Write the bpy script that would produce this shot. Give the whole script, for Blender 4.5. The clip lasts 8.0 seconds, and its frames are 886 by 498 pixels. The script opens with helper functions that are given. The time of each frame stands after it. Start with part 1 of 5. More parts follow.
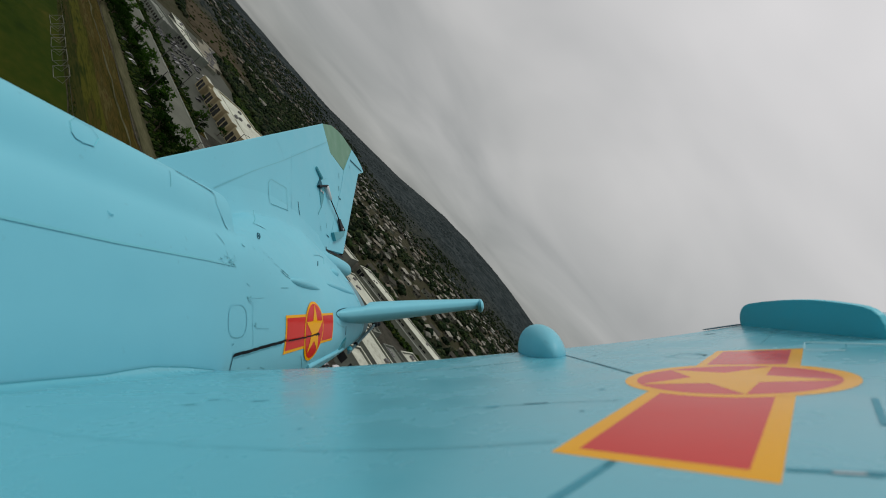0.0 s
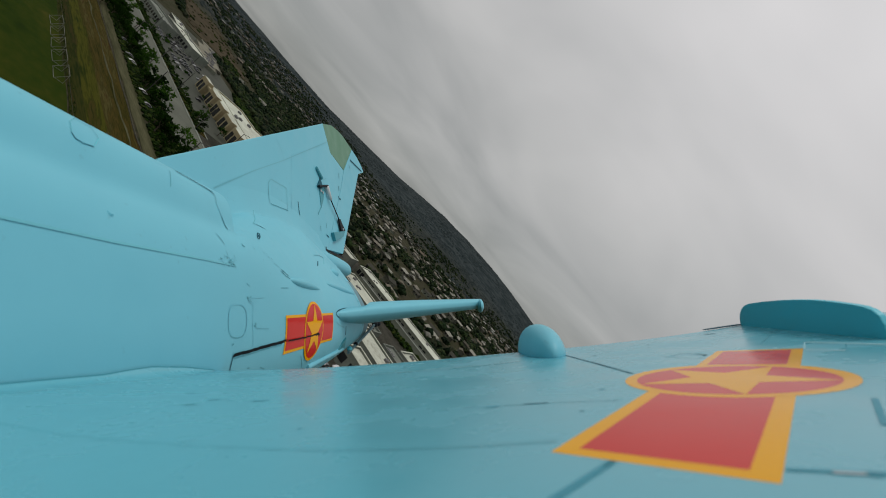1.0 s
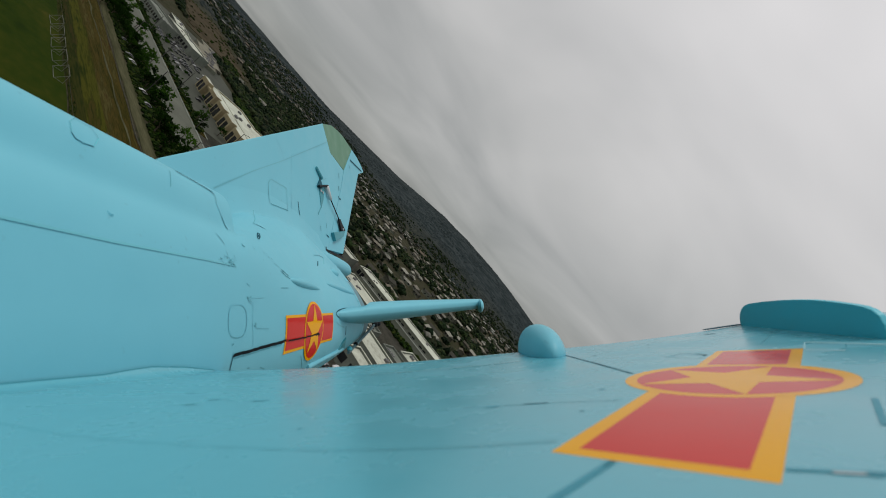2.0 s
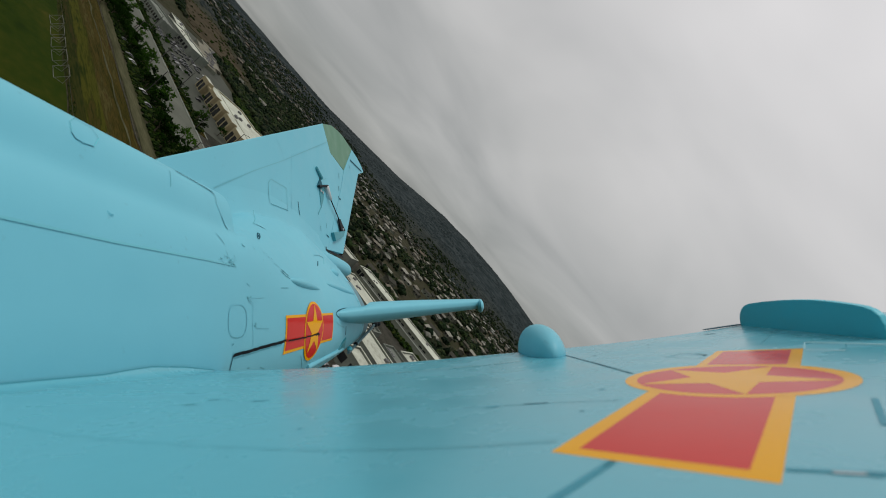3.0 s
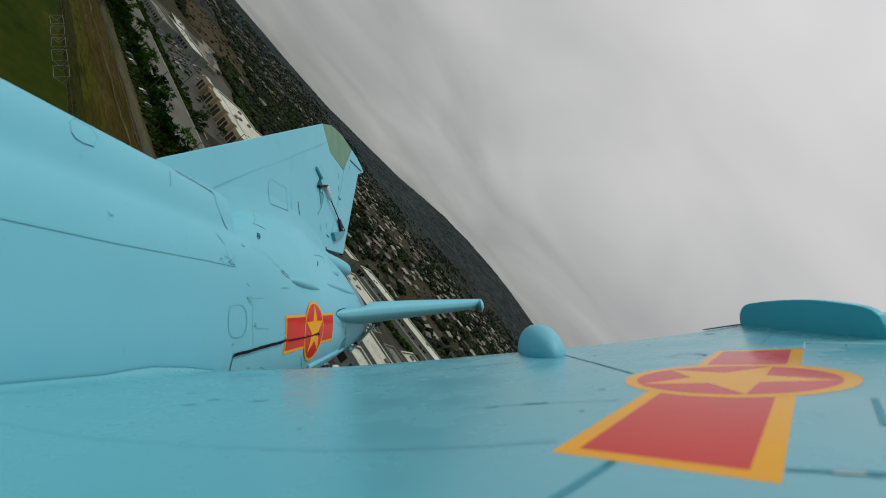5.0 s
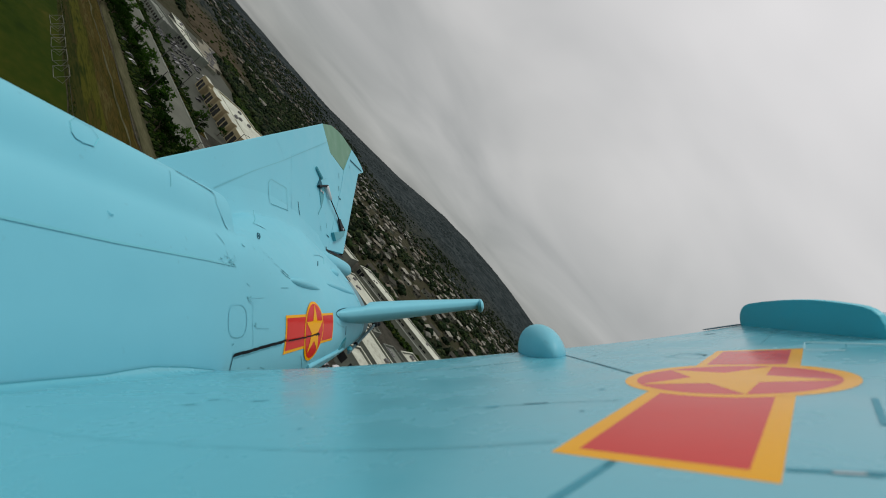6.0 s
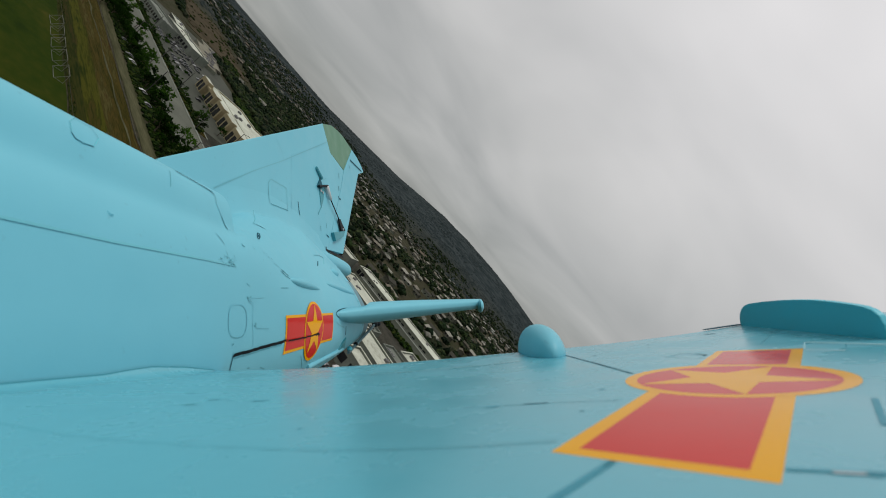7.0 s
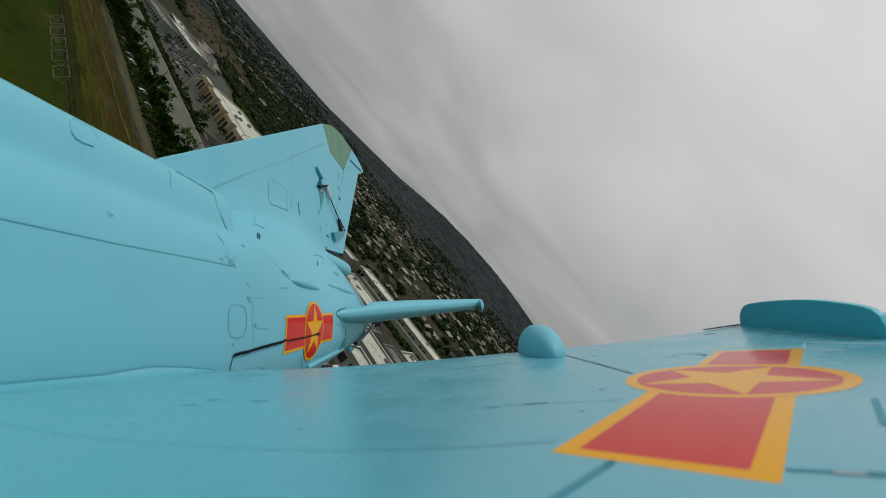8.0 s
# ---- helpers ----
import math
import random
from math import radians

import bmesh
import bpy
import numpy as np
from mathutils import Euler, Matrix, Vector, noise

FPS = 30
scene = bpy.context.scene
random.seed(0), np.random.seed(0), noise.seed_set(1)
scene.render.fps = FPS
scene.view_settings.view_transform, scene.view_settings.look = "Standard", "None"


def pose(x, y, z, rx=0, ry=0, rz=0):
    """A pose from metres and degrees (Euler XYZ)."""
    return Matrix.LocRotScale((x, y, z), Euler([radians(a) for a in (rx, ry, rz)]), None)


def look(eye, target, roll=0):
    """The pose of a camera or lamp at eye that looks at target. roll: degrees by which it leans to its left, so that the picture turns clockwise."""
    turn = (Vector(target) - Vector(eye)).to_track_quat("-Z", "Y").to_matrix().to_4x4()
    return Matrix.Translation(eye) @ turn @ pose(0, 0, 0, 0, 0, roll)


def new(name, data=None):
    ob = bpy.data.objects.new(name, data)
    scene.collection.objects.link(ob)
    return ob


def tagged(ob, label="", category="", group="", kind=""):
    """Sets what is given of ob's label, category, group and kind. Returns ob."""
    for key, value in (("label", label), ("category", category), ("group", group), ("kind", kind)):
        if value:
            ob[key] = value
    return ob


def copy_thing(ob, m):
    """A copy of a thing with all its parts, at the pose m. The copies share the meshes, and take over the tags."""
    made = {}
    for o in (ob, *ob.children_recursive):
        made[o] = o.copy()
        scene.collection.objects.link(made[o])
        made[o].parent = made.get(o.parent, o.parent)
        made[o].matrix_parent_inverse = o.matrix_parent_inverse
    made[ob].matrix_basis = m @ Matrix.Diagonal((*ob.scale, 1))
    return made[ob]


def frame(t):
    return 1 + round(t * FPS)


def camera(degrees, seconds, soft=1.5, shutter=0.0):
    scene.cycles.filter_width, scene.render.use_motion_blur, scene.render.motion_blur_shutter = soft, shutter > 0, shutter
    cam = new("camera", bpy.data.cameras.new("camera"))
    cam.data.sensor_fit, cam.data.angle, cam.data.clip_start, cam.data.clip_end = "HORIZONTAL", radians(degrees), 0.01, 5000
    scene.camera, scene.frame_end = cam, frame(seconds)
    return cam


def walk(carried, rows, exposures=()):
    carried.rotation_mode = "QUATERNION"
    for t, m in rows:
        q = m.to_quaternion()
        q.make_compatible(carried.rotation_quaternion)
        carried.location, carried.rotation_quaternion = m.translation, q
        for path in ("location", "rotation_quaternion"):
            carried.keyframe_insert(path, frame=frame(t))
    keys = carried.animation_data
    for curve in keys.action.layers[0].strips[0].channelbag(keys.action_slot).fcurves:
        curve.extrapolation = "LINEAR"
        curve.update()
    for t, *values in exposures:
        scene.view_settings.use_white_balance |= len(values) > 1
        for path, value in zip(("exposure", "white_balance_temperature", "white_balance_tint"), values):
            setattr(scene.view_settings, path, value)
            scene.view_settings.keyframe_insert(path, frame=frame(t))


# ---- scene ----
cam = camera(92.8, 8.0, soft=1.0)
# focused beyond the tail: the wing close below the lens is a little soft
cam.data.dof.use_dof = True
cam.data.dof.focus_distance = 1.0
cam.data.dof.aperture_fstop = 22.0
# The camera sits low over the wing of a model jet and looks aft; it keeps its place all through.
EYE = pose(3.81, 30.46, 59.2, 89.6426, -48.1548, 10.7155)
walk(cam, [(0.0, EYE), (2.0, EYE), (4.0, EYE), (6.0, EYE), (8.0, EYE)],
     exposures=[(0.0, 0.06), (0.5, 0.0), (1.5, 0.07), (3.0, 0.10), (3.5, 0.05), (4.5, 0.04), (6.0, 0.17), (7.0, 0.18), (7.5, 0.11), (8.0, 0.04)])

# ---- world and sun ----
world = bpy.data.worlds.new("overcast_sky")
scene.world = world
world.use_nodes = True
wn, wl = world.node_tree.nodes, world.node_tree.links
wn.clear()
w_out = wn.new("ShaderNodeOutputWorld")
w_bg = wn.new("ShaderNodeBackground")
sky = wn.new("ShaderNodeTexSky")
sky.sky_type = "NISHITA"
sky.sun_disc = False
sky.sun_elevation, sky.sun_rotation = radians(55), radians(60)
w_co = wn.new("ShaderNodeTexCoord")
w_sep = wn.new("ShaderNodeSeparateXYZ")
wl.new(w_co.outputs["Generated"], w_sep.inputs[0])


def w_math(op, a, b=None, clamp=False):
    n = wn.new("ShaderNodeMath")
    n.operation, n.use_clamp = op, clamp
    for i, v in enumerate((a, b)):
        if v is None:
            continue
        if isinstance(v, (int, float)):
            n.inputs[i].default_value = v
        else:
            wl.new(v, n.inputs[i])
    return n.outputs[0]


# cloud deck: noise on a flat layer, seen in perspective
w_h = w_math("ADD", w_math("MAXIMUM", w_sep.outputs[2], 0.0), 0.14)
w_u = w_math("DIVIDE", w_sep.outputs[0], w_h)
w_v = w_math("DIVIDE", w_sep.outputs[1], w_h)
w_vec = wn.new("ShaderNodeCombineXYZ")
wl.new(w_u, w_vec.inputs[0])
wl.new(w_v, w_vec.inputs[1])
w_n1 = wn.new("ShaderNodeTexNoise")
w_n1.inputs["Scale"].default_value, w_n1.inputs["Detail"].default_value = 0.75, 4.0
w_n1.inputs["Roughness"].default_value, w_n1.inputs["Distortion"].default_value = 0.45, 0.5
wl.new(w_vec.outputs[0], w_n1.inputs["Vector"])
w_ramp = wn.new("ShaderNodeValToRGB")
w_ramp.color_ramp.elements[0].position, w_ramp.color_ramp.elements[0].color = 0.30, (0.725, 0.735, 0.728, 1)
w_ramp.color_ramp.elements[1].position, w_ramp.color_ramp.elements[1].color = 0.70, (1.11, 1.098, 1.085, 1)
wl.new(w_n1.outputs[0], w_ramp.inputs[0])
# an overcast sky is brighter overhead than at the horizon
w_grad = wn.new("ShaderNodeValToRGB")
w_grad.color_ramp.elements[0].position, w_grad.color_ramp.elements[0].color = 0.0, (0.29, 0.30, 0.295, 1)
w_grad.color_ramp.elements[1].position, w_grad.color_ramp.elements[1].color = 0.85, (0.80, 0.785, 0.80, 1)
w_mid = w_grad.color_ramp.elements.new(0.30)
w_mid.color = (0.513, 0.513, 0.508, 1)
wl.new(w_math("MAXIMUM", w_sep.outputs[2], 0.0), w_grad.inputs[0])
w_mul = wn.new("ShaderNodeMix")
w_mul.data_type, w_mul.blend_type = "RGBA", "MULTIPLY"
w_mul.inputs[0].default_value = 1.0
wl.new(w_grad.outputs[0], w_mul.inputs[6])
wl.new(w_ramp.outputs[0], w_mul.inputs[7])
w_sky = wn.new("ShaderNodeMix")
w_sky.data_type, w_sky.blend_type = "RGBA", "MULTIPLY"
w_sky.inputs[0].default_value = 1.0
w_sky.inputs[7].default_value = (0.08, 0.08, 0.08, 1)
wl.new(sky.outputs[0], w_sky.inputs[6])
w_mix = wn.new("ShaderNodeMix")
w_mix.data_type = "RGBA"
w_mix.inputs[0].default_value = 0.94
wl.new(w_sky.outputs[2], w_mix.inputs[6])
wl.new(w_mul.outputs[2], w_mix.inputs[7])
wl.new(w_mix.outputs[2], w_bg.inputs[0])
w_bg.inputs[1].default_value = 1.0
wl.new(w_bg.outputs[0], w_out.inputs[0])

sun_data = bpy.data.lights.new("sun", "SUN")
sun_data.energy, sun_data.angle, sun_data.color = 1.1, radians(25), (1.0, 0.98, 0.95)
sun = new("sun", sun_data)
sun.matrix_world = look((0, 0, 200), (25.0, 7.6, 103.5))

# ---- materials ----


def node_mat(name):
    m = bpy.data.materials.new(name)
    m.use_nodes = True
    nt = m.node_tree
    return m, nt.nodes, nt.links, nt.nodes["Principled BSDF"]


def mottled(name, colors, scale=1.0, rough=0.8, metal=0.0, bump=0.0, fine=8.0, coat=0.0, coord="Object", spread=(0.3, 0.7), bump_scale=None, detail=6.0, rand=0.0, spec=0.5, streak=1.0):
    """Colour that drifts between the given tones at two scales, with a fine relief."""
    m, n, l, b = node_mat(name)
    co = n.new("ShaderNodeTexCoord")
    big, small = n.new("ShaderNodeTexNoise"), n.new("ShaderNodeTexNoise")
    big.inputs["Scale"].default_value, small.inputs["Scale"].default_value = scale, scale * fine
    big.inputs["Detail"].default_value, small.inputs["Detail"].default_value = detail, 3.0
    turn = n.new("ShaderNodeMapping")  # streaks run along the road
    turn.vector_type = "TEXTURE"
    turn.inputs["Rotation"].default_value = (0, 0, radians(-24.3) if streak != 1.0 else 0)
    turn.inputs["Scale"].default_value = (streak, 1, 1)
    l.new(co.outputs[coord], turn.inputs["Vector"])
    for t in (big, small):
        l.new(turn.outputs[0], t.inputs["Vector"])
    mix = n.new("ShaderNodeMix")
    mix.inputs[0].default_value = 0.35
    l.new(big.outputs[0], mix.inputs[2])
    l.new(small.outputs[0], mix.inputs[3])
    fac = mix.outputs[0]
    if rand:
        info, add = n.new("ShaderNodeObjectInfo"), n.new("ShaderNodeMath")
        add.operation = "MULTIPLY_ADD"
        l.new(info.outputs["Random"], add.inputs[0])
        add.inputs[1].default_value = rand
        l.new(fac, add.inputs[2])
        sub = n.new("ShaderNodeMath")
        sub.operation = "SUBTRACT"
        l.new(add.outputs[0], sub.inputs[0])
        sub.inputs[1].default_value = rand / 2
        fac = sub.outputs[0]
    ramp = n.new("ShaderNodeValToRGB")
    els = ramp.color_ramp.elements
    while len(els) < len(colors):
        els.new(0.5)
    for i, c in enumerate(colors):
        els[i].position = spread[0] + (spread[1] - spread[0]) * i / max(1, len(colors) - 1)
        els[i].color = (*c, 1)
    l.new(fac, ramp.inputs[0])
    l.new(ramp.outputs[0], b.inputs["Base Color"])
    b.inputs["Roughness"].default_value, b.inputs["Metallic"].default_value = rough, metal
    b.inputs["Coat Weight"].default_value = coat
    b.inputs["Specular IOR Level"].default_value = spec
    if bump:
        bp = n.new("ShaderNodeBump")
        bp.inputs["Strength"].default_value = bump
        bp.inputs["Distance"].default_value = 0.02
        if bump_scale:
            bt = n.new("ShaderNodeTexNoise")
            bt.inputs["Scale"].default_value = bump_scale
            l.new(co.outputs[coord], bt.inputs["Vector"])
            l.new(bt.outputs[0], bp.inputs["Height"])
        else:
            l.new(small.outputs[0], bp.inputs["Height"])
        l.new(bp.outputs[0], b.inputs["Normal"])
    return m


def islands(name, colors, rough=0.85, grain=0.0, depth=0.5):
    """One tone for each separate piece of a joined mesh, with a finer mottling over it."""
    m, n, l, b = node_mat(name)
    geo, ramp = n.new("ShaderNodeNewGeometry"), n.new("ShaderNodeValToRGB")
    els = ramp.color_ramp.elements
    while len(els) < len(colors):
        els.new(0.5)
    for i, c in enumerate(colors):
        els[i].position, els[i].color = i / len(colors), (*c, 1)
    ramp.color_ramp.interpolation = "CONSTANT"
    l.new(geo.outputs["Random Per Island"], ramp.inputs[0])
    out = ramp.outputs[0]
    if grain:
        co, tex, span, mul = n.new("ShaderNodeTexCoord"), n.new("ShaderNodeTexNoise"), n.new("ShaderNodeMapRange"), n.new("ShaderNodeMix")
        tex.inputs["Scale"].default_value, tex.inputs["Detail"].default_value = grain, 3.0
        l.new(co.outputs["Object"], tex.inputs["Vector"])
        span.inputs[1].default_value, span.inputs[2].default_value = 0.32, 0.68
        span.inputs[3].default_value, span.inputs[4].default_value = 1 - depth, 1 + depth
        l.new(tex.outputs[0], span.inputs[0])
        mul.data_type, mul.blend_type = "RGBA", "MULTIPLY"
        mul.inputs[0].default_value = 1.0
        l.new(out, mul.inputs[6])
        l.new(span.outputs[0], mul.inputs[7])
        out = mul.outputs[2]
    l.new(out, b.inputs["Base Color"])
    b.inputs["Roughness"].default_value = rough
    b.inputs["Specular IOR Level"].default_value = 0.04
    return m


def paint(name, base, worn, rough=0.32, flecks=0.0, grey=(0.07, 0.16, 0.20), spec=0.4, wave=0.0):
    """Sprayed foam-model paint: slow drift of tone, rubbed patches, fine specks and a faint orange-peel relief."""
    m, n, l, b = node_mat(name)
    co = n.new("ShaderNodeTexCoord")
    drift, rub, speck, peel = (n.new("ShaderNodeTexNoise") for _ in range(4))
    for t, s, d in ((drift, 5.0, 3.0), (rub, 34.0, 8.0), (speck, 150.0, 2.0), (peel, 420.0, 2.0)):
        t.inputs["Scale"].default_value, t.inputs["Detail"].default_value = s, d
        l.new(co.outputs["Object"], t.inputs["Vector"])
    r1 = n.new("ShaderNodeValToRGB")
    r1.color_ramp.elements[0].position, r1.color_ramp.elements[0].color = 0.35, (*base, 1)
    r1.color_ramp.elements[1].position, r1.color_ramp.elements[1].color = 0.70, (*worn, 1)
    fade = n.new("ShaderNodeMix")
    fade.inputs[0].default_value = 0.4
    l.new(drift.outputs[0], fade.inputs[2])
    l.new(rub.outputs[0], fade.inputs[3])
    l.new(fade.outputs[0], r1.inputs[0])
    r2 = n.new("ShaderNodeValToRGB")
    r2.color_ramp.elements[0].position, r2.color_ramp.elements[0].color = 0.70, (0, 0, 0, 1)
    r2.color_ramp.elements[1].position, r2.color_ramp.elements[1].color = 0.80, (1, 1, 1, 1)
    l.new(speck.outputs[0], r2.inputs[0])
    k = n.new("ShaderNodeMath")
    k.operation = "MULTIPLY"
    l.new(r2.outputs[0], k.inputs[0])
    k.inputs[1].default_value = flecks
    mx = n.new("ShaderNodeMix")
    mx.data_type = "RGBA"
    l.new(k.outputs[0], mx.inputs[0])
    l.new(r1.outputs[0], mx.inputs[6])
    mx.inputs[7].default_value = (*grey, 1)
    l.new(mx.outputs[2], b.inputs["Base Color"])
    rr = n.new("ShaderNodeMapRange")
    rr.inputs[1].default_value, rr.inputs[2].default_value = 0.3, 0.7
    rr.inputs[3].default_value, rr.inputs[4].default_value = max(0.04, rough - 0.07), rough + 0.10
    l.new(rub.outputs[0], rr.inputs[0])
    l.new(rr.outputs[0], b.inputs["Roughness"])
    bp = n.new("ShaderNodeBump")
    b.inputs["Specular IOR Level"].default_value = spec
    bp.inputs["Strength"].default_value, bp.inputs["Distance"].default_value = 0.06, 0.0006
    l.new(peel.outputs[0], bp.inputs["Height"])
    l.new(bp.outputs[0], b.inputs["Normal"])
    if wave:  # slow waviness of hand-laid foam
        wv, b2 = n.new("ShaderNodeTexNoise"), n.new("ShaderNodeBump")
        wv.inputs["Scale"].default_value, wv.inputs["Detail"].default_value = 55.0, 3.0
        l.new(co.outputs["Object"], wv.inputs["Vector"])
        b2.inputs["Strength"].default_value, b2.inputs["Distance"].default_value = wave, 0.002
        l.new(wv.outputs[0], b2.inputs["Height"])
        l.new(b2.outputs[0], bp.inputs["Normal"])
    return m


BLUE = paint("light_blue_paint", (0.138, 0.465, 0.570), (0.172, 0.508, 0.608), 0.46, 0.25, spec=0.32)
BLUE_WING = paint("light_blue_wing_paint", (0.105, 0.40, 0.49), (0.125, 0.43, 0.52), 0.25, 0.2, spec=0.65, wave=0.012)
# Highlight along the trailing edge, painted on as a paler blue.
EDGE_GLINT = paint("painted_edge_highlight", (0.17, 0.46, 0.53), (0.21, 0.50, 0.57), 0.3, spec=0.6)
# Sky reflection on the hatch's raised edges, put into a light colour.
RAISED_GLINT = paint("panel_edge_sky_glint", (0.42, 0.68, 0.73), (0.48, 0.72, 0.76), 0.3, spec=0.5)
SMUDGE = paint("pale_pink_smudge", (0.42, 0.52, 0.55), (0.50, 0.50, 0.52), 0.3, spec=0.4)
WING_LINE = paint("soft_wing_line", (0.094, 0.372, 0.455), (0.100, 0.385, 0.468), 0.26, spec=0.7, wave=0.05)
WING_LINE_DARK = paint("shallow_wing_groove", (0.062, 0.28, 0.36), (0.075, 0.31, 0.39), 0.5, spec=0.15)
HULL_LINE = paint("soft_hull_groove", (0.105, 0.395, 0.47), (0.125, 0.44, 0.51), 0.4, spec=0.35)
GHOST = paint("faint_pressed_line", (0.130, 0.450, 0.555), (0.145, 0.475, 0.58), 0.42, spec=0.3)
NOZZLE = paint("grey_teal_nozzle", (0.12, 0.22, 0.25), (0.16, 0.27, 0.30), 0.55, spec=0.2)
TEAL = paint("teal_paint", (0.075, 0.50, 0.61), (0.09, 0.53, 0.64), 0.4)
GREEN = paint("dull_green_paint", (0.075, 0.215, 0.13), (0.10, 0.24, 0.15), 0.45)
RED = paint("red_decal", (0.56, 0.022, 0.016), (0.61, 0.030, 0.022), 0.11, 0.15, (0.3, 0.05, 0.04), spec=0.10, wave=0.02)
YELLOW = paint("yellow_decal", (0.78, 0.365, 0.003), (0.81, 0.39, 0.005), 0.11, 0.12, (0.6, 0.3, 0.05), spec=0.06, wave=0.02)
SEAM = mottled("seam_shadow_gap", [(0.012, 0.06, 0.09), (0.03, 0.12, 0.16)], 40, 0.8, spec=0.1)
SEAM_FAINT = mottled("faint_panel_line", [(0.06, 0.25, 0.31), (0.09, 0.34, 0.41)], 40, 0.6, spec=0.2)
SEAM_SOFT = mottled("soft_panel_line", [(0.095, 0.46, 0.54), (0.11, 0.50, 0.58)], 40, 0.25, spec=0.5)
BLACK = mottled("black_plastic", [(0.006, 0.009, 0.012), (0.012, 0.017, 0.02)], 60, 0.6, spec=0.12)
STEEL = mottled("steel_rod", [(0.42, 0.44, 0.45), (0.55, 0.57, 0.58)], 80, 0.55, 0.3)
POLE = mottled("galvanised_pole", [(0.03, 0.03, 0.03), (0.06, 0.06, 0.055)], 2, 0.6, spec=0.2)
WHITE_PLASTIC = mottled("white_plastic", [(0.5, 0.52, 0.52), (0.65, 0.66, 0.66)], 60, 0.4)
SERVO_TEAL = paint("shaded_teal_plastic", (0.035, 0.24, 0.29), (0.05, 0.29, 0.34), 0.45)
DARK_TEAL = mottled("dark_teal_plastic", [(0.008, 0.08, 0.11), (0.014, 0.11, 0.15)], 60, 0.6, spec=0.15)
DUCT_DARK = mottled("dark_duct", [(0.02, 0.02, 0.02), (0.05, 0.05, 0.05)], 30, 0.7)

GRASS = mottled("playing_field_grass", [(0.01, 0.0207, 0.0014), (0.0158, 0.0286, 0.002), (0.0236, 0.033, 0.0029), (0.042, 0.0414, 0.0063)], 0.030, 0.95, 0, 0.4, 9, spread=(0.34, 0.66), spec=0.03, streak=1.8)
SCRUB = mottled("dry_scrub", [(0.013, 0.0138, 0.0018), (0.0389, 0.0318, 0.0054), (0.0205, 0.0201, 0.003), (0.0497, 0.036, 0.0078), (0.0259, 0.0233, 0.0048), (0.0562, 0.0488, 0.0144), (0.0324, 0.0212, 0.0054)], 0.20, 0.95, 0, 0.5, 4, spread=(0.36, 0.64), spec=0.03, streak=16.0)
OLIVE_DARK = mottled("dark_rough_grass", [(0.007, 0.013, 0.0015), (0.016, 0.021, 0.003), (0.026, 0.027, 0.005), (0.011, 0.017, 0.002), (0.028, 0.023, 0.006), (0.014, 0.019, 0.003)], 0.20, 0.95, 0, 0.5, 5, spread=(0.36, 0.64), spec=0.03, streak=12.0)
OLIVE = mottled("yellow_olive_grass", [(0.0115, 0.0184, 0.0016), (0.0299, 0.0333, 0.0032), (0.046, 0.046, 0.0056), (0.0207, 0.0253, 0.0024), (0.0391, 0.031, 0.0064), (0.0161, 0.0184, 0.0024)], 0.20, 0.95, 0, 0.5, 5, spread=(0.36, 0.64), spec=0.03, streak=12.0)
DIRT = mottled("packed_dirt", [(0.0231, 0.0255, 0.0112), (0.0441, 0.0449, 0.0225), (0.0651, 0.0643, 0.0345), (0.0882, 0.0867, 0.048)], 0.22, 0.95, 0, 0.4, 7, spec=0.03, streak=10.0, spread=(0.34, 0.66))
ASPHALT = mottled("asphalt", [(0.0675, 0.072, 0.0558), (0.0945, 0.1008, 0.0787), (0.1215, 0.1278, 0.1)], 0.06, 0.85, 0, 0.2, 12, spec=0.2)
CONCRETE = mottled("pale_concrete", [(0.10, 0.112, 0.092), (0.20, 0.215, 0.18)], 0.1, 0.85, 0, 0.2, 10, spec=0.2)
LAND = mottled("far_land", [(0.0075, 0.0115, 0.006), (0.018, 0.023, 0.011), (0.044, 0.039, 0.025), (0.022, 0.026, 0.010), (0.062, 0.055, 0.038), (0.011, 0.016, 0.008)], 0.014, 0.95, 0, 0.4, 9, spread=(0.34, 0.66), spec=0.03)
# the hills beyond the town are wooded: distance haze is put into their ground's blue-green
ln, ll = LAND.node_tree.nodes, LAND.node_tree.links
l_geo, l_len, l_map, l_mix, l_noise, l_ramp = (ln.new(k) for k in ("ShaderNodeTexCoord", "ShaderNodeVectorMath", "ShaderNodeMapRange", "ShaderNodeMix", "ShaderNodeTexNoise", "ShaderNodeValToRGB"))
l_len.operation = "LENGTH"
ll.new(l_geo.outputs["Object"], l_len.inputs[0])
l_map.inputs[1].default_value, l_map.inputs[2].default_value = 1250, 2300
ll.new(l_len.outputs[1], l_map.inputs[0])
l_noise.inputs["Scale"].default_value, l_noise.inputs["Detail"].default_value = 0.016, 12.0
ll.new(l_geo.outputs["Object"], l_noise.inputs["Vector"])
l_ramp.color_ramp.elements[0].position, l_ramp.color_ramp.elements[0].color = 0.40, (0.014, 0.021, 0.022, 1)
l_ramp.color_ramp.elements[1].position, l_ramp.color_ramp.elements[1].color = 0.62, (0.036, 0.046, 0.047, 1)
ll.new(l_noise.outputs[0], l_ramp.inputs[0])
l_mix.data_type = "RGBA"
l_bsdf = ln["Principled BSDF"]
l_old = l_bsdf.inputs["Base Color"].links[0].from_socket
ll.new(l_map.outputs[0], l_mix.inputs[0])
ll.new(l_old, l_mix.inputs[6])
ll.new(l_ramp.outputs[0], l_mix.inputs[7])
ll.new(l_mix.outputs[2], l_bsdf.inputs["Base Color"])
